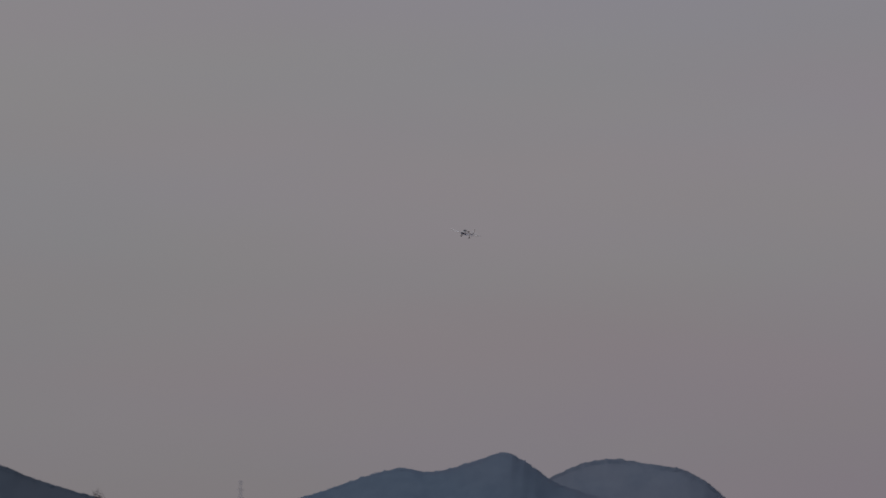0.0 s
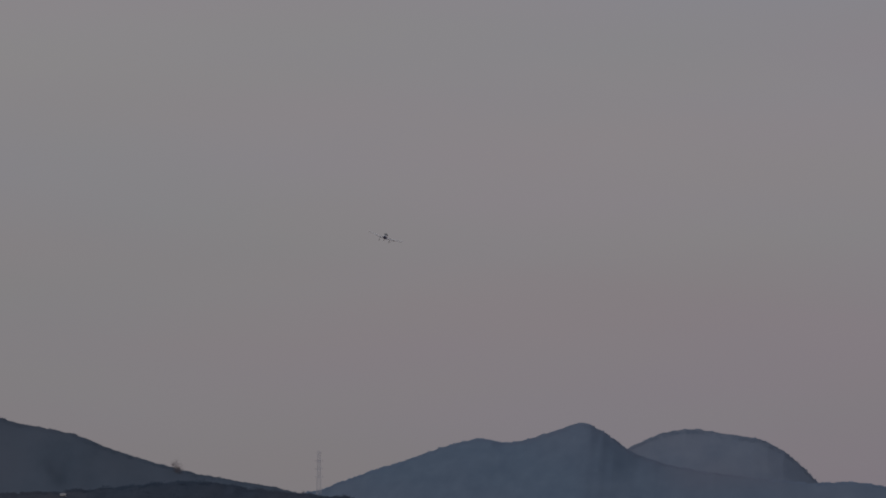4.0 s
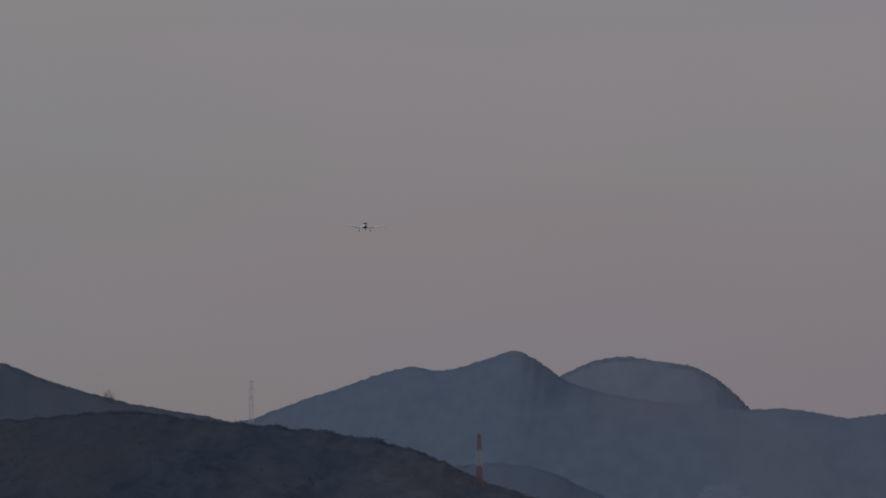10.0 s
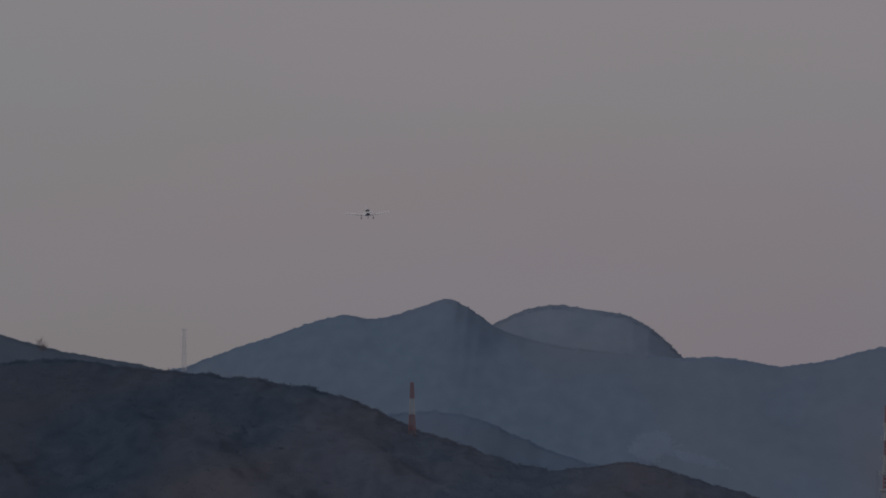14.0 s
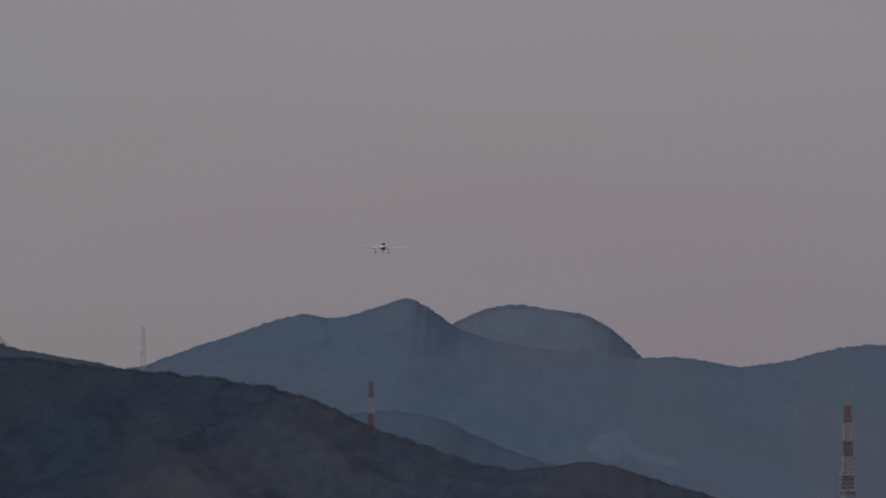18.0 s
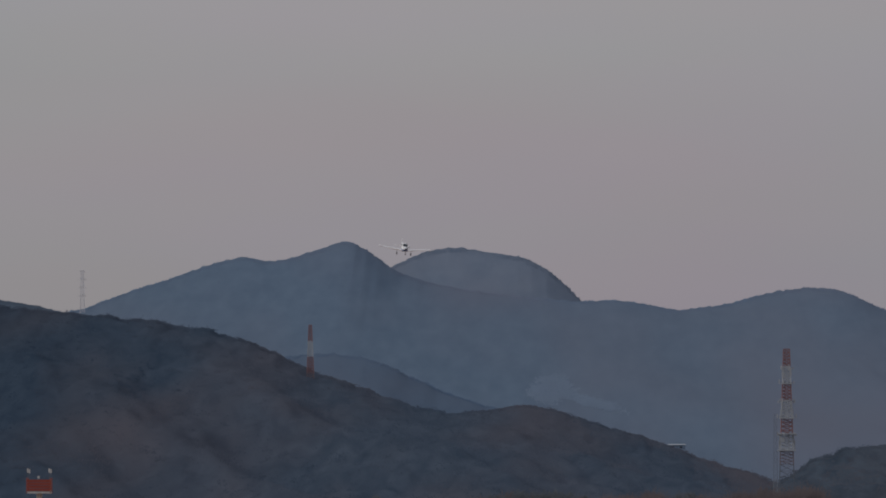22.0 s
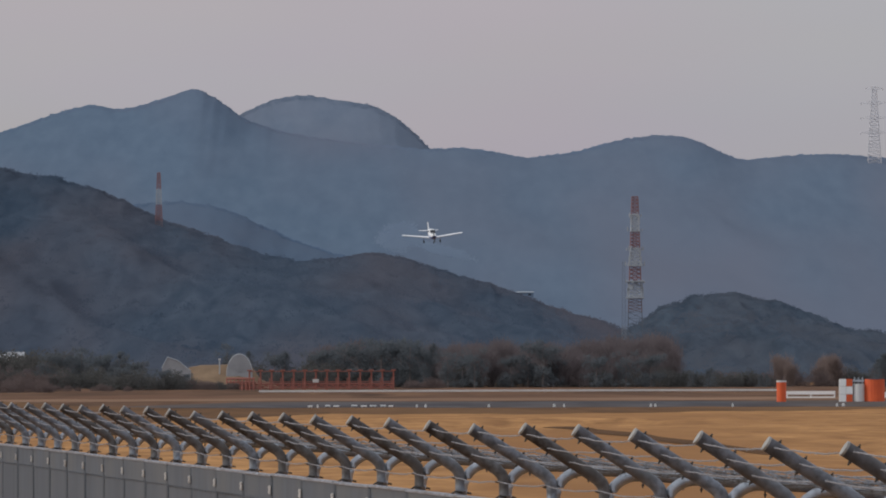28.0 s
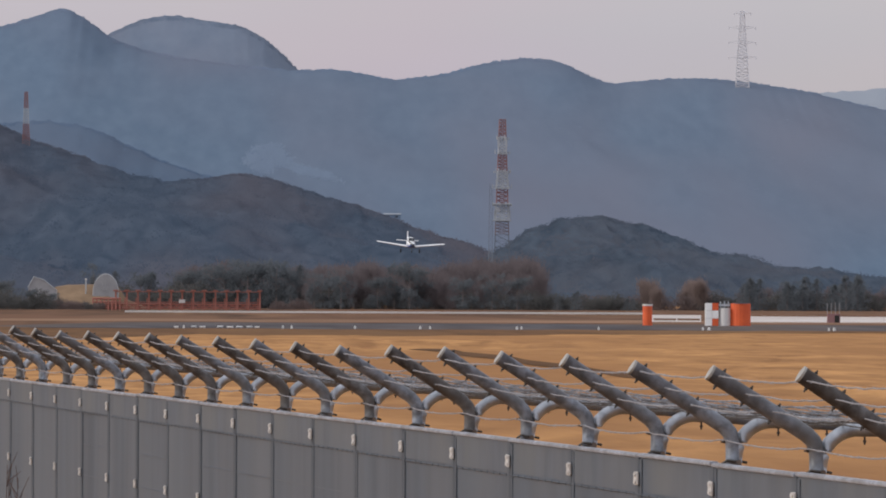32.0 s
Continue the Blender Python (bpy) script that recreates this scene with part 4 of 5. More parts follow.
    for i in range(first, last + 1):
        for k, z in enumerate((-0.50, -0.78, -1.06, -1.34)):
            m = Matrix.Translation((px, (i + 0.54) * PITCH, z))
            if i == first and k == 0:
                rib_me.matrix_basis = m
            else:
                share("rib", rib_me.data, f, m)
        for k, z in enumerate((-0.125, -0.755, -1.385)):
            m = Matrix.Translation((px, (i + 0.04) * PITCH, z)) @ Matrix.Rotation(radians(rng.uniform(-3, 3)), 4, "X")
            if i == first and k == 0:
                plate_me.matrix_basis = m
            else:
                share("joint_plate", plate_me.data, f, m)
        m = Matrix.Translation((px, (i + 0.04) * PITCH, -0.005))
        if i == first:
            stile.matrix_basis = m
            lap.matrix_basis = m
        else:
            share("stile", stile.data, f, m)
            share("panel_lap", lap.data, f, m)
    # barbed wires
    for w, p in enumerate(wire_pos):
        bm = bmesh.new()
        n = (last - first) * 12
        pts = []
        for k in range(n + 1):
            y = (first + k / 12) * PITCH
            sag = -0.018 * math.sin(math.pi * (k % 12) / 12)
            pts.append((p.x + rng.uniform(-0.003, 0.003), y + p.y, p.z + sag + rng.uniform(-0.003, 0.003)))
        pipe(bm, pts, 0.0036, 5)
        step = 0.15
        y = first * PITCH
        while y < last * PITCH - 0.3:
            k = (y / PITCH - first) * 12
            i0 = int(k)
            q = Vector(pts[i0]).lerp(Vector(pts[min(i0 + 1, n)]), k - i0)
            ang = rng.uniform(0, 3.14)
            d = Vector((math.cos(ang) * 0.014, rng.uniform(-0.008, 0.008), math.sin(ang) * 0.014))
            e = Vector((d.z, 0.006, -d.x))
            va = [bm.verts.new(c) for c in (q + d, q - d, q + Vector((0, 0.004, 0.003)), q + Vector((0, -0.004, -0.003)))]
            bm.faces.new((va[0], va[2], va[3]))
            bm.faces.new((va[1], va[3], va[2]))
            vb = [bm.verts.new(c) for c in (q + e, q - e, q + Vector((0.003, 0.004, 0)), q + Vector((-0.003, -0.004, 0)))]
            bm.faces.new((vb[0], vb[2], vb[3]))
            bm.faces.new((vb[1], vb[3], vb[2]))
            y += step * rng.uniform(0.8, 1.2)
        part("barbed_wire", bm, "wire" if w < 4 or w % 5 == 0 else "galv" if w % 2 else "bolt", f, "twisted galvanised barbed wire" if w < 4 or w % 5 == 0 else "dark weathered barbed wire")
    return f


make_fence()


# ---- trees of the airfield edge ----
def conifer(seed, h):
    rng = np.random.default_rng(seed)
    t = thing("conifer_tree", "dark green-grey evergreen tree behind the airfield", "tree", group="evergreen trees of the airfield edge")
    bm = pipe(bmesh.new(), [(0, 0, -0.3), (0.05, 0, h * 0.5), (0, 0.03, h * 0.95)], 0.16, 6, 0.03)
    part("trunk", bm, "bark", t)
    # drooping boughs in uneven whorls
    c = []
    for k in range(26):
        z = h * (0.10 + 0.86 * k / 25)
        reach = ((1 - k / 26) ** 0.65 * 0.50 + 0.03) * h
        for a in rng.uniform(0, 6.283, 5):
            r = reach * rng.uniform(0.5, 1.15)
            for q in rng.uniform(0.15, 1.0, 5):
                c.append((math.cos(a) * r * q, math.sin(a) * r * q, z - 0.12 * r * q * q + rng.normal(0, 0.08)))
    v, f = leaves(c, 0.17, 3800, 0.10, rng)
    mesh_from("crown", v, f, "conifer", t, smooth=False)
    return t


def pine(seed, h):
    rng = np.random.default_rng(seed)
    t = thing("pine_tree", "dark broad-crowned pine tree behind the airfield", "tree", group="pine trees of the airfield edge")
    bm = pipe(bmesh.new(), [(0, 0, -0.3), (0.1, 0, h * 0.45), (-0.05, 0.03, h * 0.85)], 0.17, 6, 0.05)
    for k in range(6):
        a, z = rng.uniform(0, 6.28), h * rng.uniform(0.4, 0.8)
        pipe(bm, [(0, 0, z), (math.cos(a) * h * 0.2, math.sin(a) * h * 0.2, z + h * 0.1)], 0.06, 5, 0.02)
    part("trunk", bm, "bark", t)
    c = []
    for k in range(19):
        a, r, z = rng.uniform(0, 6.28), h * rng.uniform(0.02, 0.34), h * rng.uniform(0.10, 0.93)
        for j in range(26):
            c.append((math.cos(a) * r + rng.normal(0, h * 0.075), math.sin(a) * r + rng.normal(0, h * 0.075), z + rng.normal(0, h * 0.045)))
    v, f = leaves(c, 0.18, 4000, 0.105, rng)
    mesh_from("crown", v, f, "conifer", t, smooth=False)
    return t


def bare(seed, h, material="twigs", spread=0.36, label="leafless brown deciduous tree at the airfield edge", group="bare trees of the airfield edge", twigs=3000):
    rng = np.random.default_rng(seed)
    t = thing("bare_tree", label, "tree", group=group)
    bm = bmesh.new()
    pipe(bm, [(0, 0, -0.3), (0.06, 0.02, h * 0.3), (0, 0, h * 0.62)], 0.10, 6, 0.05)
    starts, ends = [], []
    for k in range(16):
        a = k * 2.4 + rng.uniform(-0.4, 0.4)
        z = h * rng.uniform(0.06, 0.66)
        r = h * spread * rng.uniform(0.2, 1.0)
        e0 = Vector((math.cos(a) * r, math.sin(a) * r, z + h * rng.uniform(0.14, 0.36)))
        pipe(bm, [(0, 0, z), Vector((0, 0, z)).lerp(e0, 0.5) + Vector((0, 0, h * 0.02)), e0], 0.035, 5, 0.012)
        starts.append((0, 0, z))
        ends.append(e0[:])
    part("trunk", bm, "bark", t)
    pick = rng.integers(len(ends), size=twigs)
    u = rng.uniform(0.2, 1.05, (twigs, 1))
    p = np.array(starts)[pick] * (1 - u) + np.array(ends)[pick] * u + rng.normal(0, h * 0.095, (twigs, 3))
    d = np.stack([p[:, 0] * 0.12 + rng.normal(0, 0.3, twigs), p[:, 1] * 0.12 + rng.normal(0, 0.3, twigs), rng.uniform(0.5, 1.3, twigs)], -1)
    d *= h * rng.uniform(0.05, 0.18, (twigs, 1))
    a = rng.uniform(-0.7, 0.7, twigs)
    w = np.stack([np.cos(a), np.sin(a), rng.uniform(-0.3, 0.3, twigs)], -1) * rng.uniform(0.025, 0.075, (twigs, 1))
    v = np.stack([p - w, p + w, p + d], 1).reshape(-1, 3)
    quick_mesh("twig_crown", v, np.arange(twigs * 3).reshape(-1, 3), material, t)
    return t


def shrub(seed, h, material, label):
    rng = np.random.default_rng(seed)
    t = thing("shrub", label, "shrub", group="scrub at the airfield edge")
    for k in range(4):
        a = k * 1.57
        part("stem", pipe(bmesh.new(), [(0, 0, -0.2), (math.cos(a) * h * 0.35, math.sin(a) * h * 0.35, h * 0.7)], 0.05, 5, 0.015), "bark", t)
    n = 300
    a, r = rng.uniform(0, 6.283, n), np.sqrt(rng.uniform(0, 1, n)) * h * 0.75
    z = h * rng.uniform(0.08, 0.95, n) * (1 - 0.55 * (r / (h * 0.75)) ** 2)
    v, f = leaves(np.stack([r * np.cos(a), r * np.sin(a), z], -1), 0.22, 2600, 0.09, rng)
    mesh_from("foliage", v, f, material, t, smooth=False)
    return t


PROTO = {
    "c": [conifer(1, 7.0), conifer(2, 8.0), conifer(3, 6.0)],
    "p": [pine(4, 7.5), pine(5, 6.5)],
    "b": [bare(6, 7.5), bare(7, 6.5), bare(8, 7.0, spread=0.42)],
    "r": [bare(9, 6.0, "rust", 0.30, "slender russet leafless tree at the airfield edge", "russet trees of the airfield edge"), bare(10, 5.0, "rust", 0.34, "slender russet leafless tree at the airfield edge", "russet trees of the airfield edge")],
    "s": [shrub(11, 3.0, "scrub", "low dark green-grey shrub at the airfield edge"), shrub(12, 2.6, "scrub", "low dark green-grey shrub at the airfield edge")],
    "u": [shrub(13, 3.0, "russet", "low russet-brown shrub at the airfield edge"), shrub(14, 2.4, "russet", "low russet-brown shrub at the airfield edge")],
}
HEIGHT = {"c": (7.0, 8.0, 6.0), "p": (7.5, 6.5), "b": (7.5, 6.5, 7.0), "r": (6.0, 5.0), "s": (3.0, 2.6), "u": (3.0, 2.4)}
placed = {k: 0 for k in PROTO}


def plant(kind, x, y, h, wide=1.0):
    i = placed[kind] % len(PROTO[kind])
    src, k = PROTO[kind][i], h / HEIGHT[kind][i]
    m = Matrix.Translation((x, y, -0.05)) @ Matrix.Rotation(placed[kind] * 2.1, 4, "Z") @ Matrix.Diagonal((k * wide, k * wide, k, 1))
    if placed[kind] < len(PROTO[kind]):
        src.matrix_basis = m
    else:
        copy_thing(src, m @ Matrix.Diagonal((*(1 / q for q in src.scale), 1)))
    placed[kind] += 1


# stretches of the belt: kind, from x, to x, distance, height, number
rng_t = random.Random(21)
BELT = [
    ("u", -84.71, -52.89, 1150, 3.2, 24), ("u", -62.0, -46.0, 970, 2.2, 16), ("u", -50.0, -36.0, 1015, 1.2, 9), ("s", -67.35, -41.10, 1160, 4.4, 12), ("b", -86.00, -41.80, 1180, 4.1, 16),
    ("c", -52.64, -44.00, 1165, 5.8, 4), ("s", -42.28, -30.11, 1075, 3.3, 7), ("u", -40.39, -25.26, 1140, 3.0, 5),
    ("u", -30.73, -21.31, 1090, 1.6, 12), ("s", -27.83, -22.68, 1092, 1.4, 4), 
    ("s", -23.61, 8.98, 1195, 4.8, 16), ("b", -12.70, 24.40, 1220, 7.1, 26),
    ("c", 3.35, 8.87, 1180, 5.4, 3), ("b", 8.95, 27.0, 1190, 6.9, 16), ("b", 27.0, 45.20, 1190, 7.3, 17), ("s", 8.80, 48.98, 1170, 4.0, 14),
    ("b", 35.48, 45.40, 1210, 7.9, 14), ("c", 46.17, 50.84, 1150, 3.4, 4),
    ("s", 44.94, 60.35, 1160, 3.1, 9), ("u", 49.82, 79.59, 1190, 2.8, 14), ("r", 62.9, 65.3, 1180, 5.2, 2), ("r", 68.6, 71.8, 1180, 5.6, 3),
    ("c", 57.58, 59.38, 1150, 2.2, 2), ("s", 73.07, 103.80, 1190, 3.5, 14), ("c", 77.52, 81.00, 1170, 5.1, 4),
    ("c", 83.74, 90.15, 1170, 5.4, 6), ("p", 85.48, 89.62, 1175, 4.9, 3), ("c", 92.72, 98.39, 1170, 6.1, 5), ("p", 94.62, 96.46, 1180, 5.3, 1),
    ("b", 79.32, 110.31, 1200, 3.8, 16), ("b", 7.0, 45.7, 1180, 5.3, 10), ("b", 12.43, 45.25, 1168, 6.0, 12), ("u", 1.27, 7.44, 1130, 1.8, 5),
]
for kind, xa, xb, yd, hh, n in BELT:
    for k in range(n):
        plant(kind, xa + (xb - xa) * (k + rng_t.uniform(0.1, 0.9)) / n, yd + rng_t.uniform(-12, 12), hh * rng_t.uniform(0.74 if kind == "b" else 0.62, 1.06))
for kind, x, y, h, wide in (
        ("p", -28.0, 1205, 7.5, 0.62), ("c", -24.4, 1204, 6.2, 0.8), ("p", -20.0, 1200, 6.4, 0.8), ("c", -18.4, 1203, 6.0, 1), ("p", -13.9, 1202, 6.2, 0.9), ("p", -12.1, 1199, 7.0, 0.9), ("c", -10.2, 1203, 6.2, 1),
        ("p", -8.3, 1195, 7.5, 0.9), ("p", -6.3, 1190, 7.7, 0.9), ("p", -4.2, 1194, 8.0, 0.9), ("p", -2.3, 1188, 8.7, 0.9), ("p", -0.8, 1196, 8.2, 0.9), ("p", 0.9, 1190, 8.3, 0.9),
        ("p", 2.4, 1186, 8.0, 0.9), ("p", 4.6, 1192, 7.4, 0.9), ("c", 6.2, 1188, 7.3, 1), ("p", 8.4, 1162, 5.9, 0.9), ("p", 10.8, 1164, 6.1, 0.9), ("p", 12.6, 1160, 6.5, 0.9), ("p", 18.6, 1162, 5.8, 0.9),
        ("p", 21.3, 1164, 6.5, 0.9), ("p", 23.6, 1161, 8.2, 0.9), ("p", 25.4, 1165, 6.7, 0.9), ("p", 32.0, 1152, 5.6, 1), ("p", 36.6, 1152, 5.9, 1), ("p", 40.8, 1156, 5.8, 1),
        ("p", -56.0, 1162, 5.6, 1), ("p", -53.5, 1162, 6.3, 1), ("p", -50.4, 1164, 6.8, 1), ("p", -47.2, 1160, 6.3, 1), ("p", -44.6, 1163, 5.6, 1), ("p", -41.5, 1160, 4.8, 1),
        ("p", -42.0, 1082, 3.6, 1.2), ("p", -39.8, 1080, 3.7, 1.2), ("p", -37.2, 1078, 3.4, 1.2), ("p", -34.6, 1080, 3.4, 1.2), ("p", -33.0, 1080, 3.0, 1.2), ("p", -31.6, 1083, 2.7, 1.2)):
    plant(kind, x, y, h, wide)
for k in range(17):
    plant("s", -86.5 + 1.45 * k, 1400 + 9 * math.sin(k * 2.3), 6.9 + 0.5 * math.sin(k * 1.7))


# ---- lattice masts and pylons ----
def lattice(name, label, category, x, y, z0, bands, w0, w1, member=0.12, group=""):
    """A four-legged lattice tower; bands: (height, paint) from the foot upwards."""
    t = thing(name, label, category, pose(x, y, z0), group)
    total = sum(b[0] for b in bands)
    z = 0.0
    for hb, paint in bands:
        bm = bmesh.new()
        # steel and dim members are thinned so these sections fade as in haze
        brace = 0.6 if paint == "mute" else 0.22 if paint == "steel" else 0.4 if paint == "dim" else 0.68
        n = max(2, round(hb / (2.2 if paint == "mute" else 1.5 if paint == "steel" else 0.85)))
        for k in range(n):
            za, zb = z + hb * k / n, z + hb * (k + 1) / n
            wa, wb = (w0 + (w1 - w0) * q / total for q in (za, zb))
            ca = [(sx * wa / 2, sy * wa / 2, za) for sx, sy in ((-1, -1), (1, -1), (1, 1), (-1, 1))]
            cb = [(sx * wb / 2, sy * wb / 2, zb) for sx, sy in ((-1, -1), (1, -1), (1, 1), (-1, 1))]
            for i in range(4):
                j = (i + 1) % 4
                pipe(bm, [ca[i], cb[i]], member * (0.4 if paint == "steel" else 0.7 if paint == "dim" else 1), 5)
                pipe(bm, [ca[i], cb[j]], member * brace, 4)
                pipe(bm, [ca[j], cb[i]], member * brace, 4)
                pipe(bm, [cb[i], cb[j]], member * brace, 4)
        part("section", bm, paint, t, "red section muted by painted haze" if paint in ("red", "dim") else "whitish section" if paint == "pale" else "")
        z += hb
    return t


mast = lattice("radio_mast", "tall red and white banded lattice radio mast", "mast", 56.30, 1700, 0.0,
               [(16.3, "steel"), (3.1, "dim"), (4.0, "pale"), (3.8, "red"), (4.1, "pale"), (3.9, "red"), (4.1, "pale"), (4.1, "red")], 4.2, 1.4, 0.13)
for z, w in ((23.51, 4.2), (27.23, 3.4), (35.32, 2.4), (31.34, 2.2), (39.17, 1.9), (19.67, 4.2)):
    part("platform", box(bmesh.new(), (0, 0, z), (w, w, 0.35), 0.03), "pale", mast)
for k, z in enumerate((37.98, 30.02, 28.29, 22.06, 20.99)):
    for s in (-1, 1):
        part("panel_antenna", box(bmesh.new(), (s * (0.9 + 0.2 * k), -0.8, z), (0.5, 0.35, 2.0), 0.05), "pale", mast)
for z, r, n in ((39.0, 1.5, 5), (35.6, 1.7, 6), (31.1, 2.0, 7), (27.5, 2.2, 8), (23.3, 2.3, 6)):
    for k in range(n):
        a = k * 2 * math.pi / n + z
        ant = part("antenna", pipe(bmesh.new(), [(r * math.cos(a), r * math.sin(a), z - 0.35), (r * math.cos(a), r * math.sin(a), z + 0.5 + 0.3 * math.sin(k * 2.7))], 0.14, 6), "pale", mast)
        part("bracket", pipe(bmesh.new(), [(0.6 * math.cos(a), 0.6 * math.sin(a), z), (r * math.cos(a), r * math.sin(a), z)], 0.06, 5), "ash", ant)
part("dish", pipe(bmesh.new(), [(-1.0, -1.6, 22.06), (-1.0, -1.3, 22.06)], 0.55, 14, 0.6), "pale", mast, "white dish antenna")
lattice("grey_mast", "slim grey lattice mast beside the radio mast", "mast", 53.33, 1690, 0.0, [(13, "ash"), (15, "steel")], 1.2, 0.6, 0.05)
lattice("hill_mast", "small red and white lattice mast on the wooded hill", "mast", -69.15, 2120, 41.03,
        [(46.6 - 41.03, "dim"), (51.29 - 46.6, "red"), (55.92 - 51.29, "pale"), (60.72 - 55.92, "red")], 2.4, 0.8, 0.12)


def pylon(name, x, y, z, h, label, paint="mute", foot=0.17, span=1.0):
    t = lattice(name, label, "pylon", x, y, z, [(h * 0.45, paint), (h * 0.55, paint)], h * foot, h * 0.05, h * 0.003)
    for zz, w in ((0.995, 0.10), (0.82, 0.16), (0.64, 0.165), (0.46, 0.165)):
        w = w * span
        for s in (-1, 1):
            arm = part("cross_arm", pipe(bmesh.new(), [(0, 0, h * (zz + 0.018)), (s * h * w, 0, h * (zz - 0.005)), (0, 0, h * (zz - 0.025))], h * 0.0045, 5), paint, t)
            part("insulator", pipe(bmesh.new(), [(s * h * w, 0, h * (zz - 0.005)), (s * h * w, 0, h * (zz - 0.035))], h * 0.005, 5), paint, arm)
    return t


pylon("power_pylon", 280.26, 4230, 118.76, 166.97 - 118.76, "tall grey power pylon on the mountain ridge")
pylon("power_pylon", -271.32, 4230, 123.45, 150.21 - 123.45, "distant grey power pylon in the mountain saddle", "mute", 0.10, 0.5)


# ---- airfield equipment ----
def make_array():
    y, x0, x1 = 1050, -21.16, -0.29
    zt, zm = 2.89, 0.92
    t = thing("antenna_array", "long orange localizer antenna array on frames", "antenna array", pose(x0, y, 0))
    w, n = x1 - x0, 14
    for k in range(n):
        x = w * k / (n - 1)
        bm = pipe(bmesh.new(), [(x, 0, -0.1), (x, 0, zt)], 0.15, 6)
        pipe(bm, [(x, 0.0, zt * 0.75), (x, 1.6, -0.1)], 0.10, 6)
        pipe(bm, [(x - 0.28, 0.1, -0.1), (x - 0.28, 0.1, zt * 0.62)], 0.09, 6)
        po = part("post", bm, "array", t)
        part("antenna", box(bmesh.new(), (x, -0.3, zt), (0.7, 1.8, 0.22), 0.04), "array", po)
    for z, r in ((zm, 0.14), (zm - 0.32, 0.09), (zm - 0.6, 0.12), (zm + 0.3, 0.07), (zt - 0.15, 0.06)):
        part("rail", pipe(bmesh.new(), [(-1.5 if z < 2 else 0, 0.1, z), (w, 0.1, z)], r, 6), "array", t)
    for k in range(n - 1):
        xa, xb = w * k / (n - 1), w * (k + 1) / (n - 1)
        part("brace", pipe(bmesh.new(), [(xa, 0.1, zm - 0.6), (xb, 0.1, zm + 0.2)], 0.08, 5), "array", t)
        part("brace", pipe(bmesh.new(), [(xb, 0.1, zm - 0.6), (xa, 0.1, zm + 0.2)], 0.08, 5), "array", t)
    part("sign_plate", box(bmesh.new(), (w * 0.46, -0.3, zm + 0.45), (0.9, 0.08, 0.5), 0.02), "white", t, "small white plate")
    bm = bmesh.new()
    xa = -24.43 - x0
    for k in range(8):
        x = xa + (0.6 - xa) * k / 7
        pipe(bm, [(x, -0.6, -0.1 if k > 3 else zm + 0.1), (x, -0.6, zm + 0.9 - k * 0.02)], 0.13, 6)
    pipe(bm, [(xa, -0.6, zm + 0.8), (0.8, -0.6, zm + 0.8)], 0.16, 6)
    pipe(bm, [(xa, -0.6, zm + 0.3), (0.8, -0.6, zm + 0.3)], 0.12, 6)
    part("side_frame", bm, "array", t)


make_array()


def make_barrier(name, label, x0, x1, y, z0, z1, low=True, paint="bright"):
    t = thing(name, label, "barrier", pose(x0, y, 0))
    w = x1 - x0
    n = max(2, int(w / 4))
    for k in range(n):
        part("board", box(bmesh.new(), (w * (k + 0.5) / n, 0, (z0 + z1) / 2), (w / n - 0.03, 0.08, z1 - z0), 0.01), paint, t)
    for k in range(n + 1):
        part("post", box(bmesh.new(), (w * k / n, 0.1, (z1 - 0.3) / 2), (0.12, 0.12, z1 + 0.3), 0.01), paint, t)
    if low:
        part("low_board", box(bmesh.new(), (w / 2, -0.05, 0.12), (w, 0.06, 0.14), 0.01), paint, t)


make_barrier("white_barrier", "long low white boarded barrier beyond the taxiway", -18.07, 51.44, 960, 0.01, 0.27, False, "white")
make_barrier("white_barrier", "short low white barrier beside the equipment huts", 38.92, 43.65, 720, 0.39, 0.73)
# boards stand in for a bright white band taken for runway glare
make_barrier("white_barrier", "low white boards standing in for a bright band at the runway edge", 48.60, 70.70, 720, 0.00, 0.62)

HY = 640
orange_column = thing("marker_drum", "tall orange cylindrical marker drum with pale rim", "marker", pose(34.10, HY, 0))
part("drum", pipe(bmesh.new(), [(0, 0, -0.05), (0, 0, 1.78)], 0.43, 20), "orange", orange_column, smooth=False)
part("rim", pipe(bmesh.new(), [(0, 0, 1.78), (0, 0, 1.93)], 0.45, 20), "white", orange_column, "pale rim")


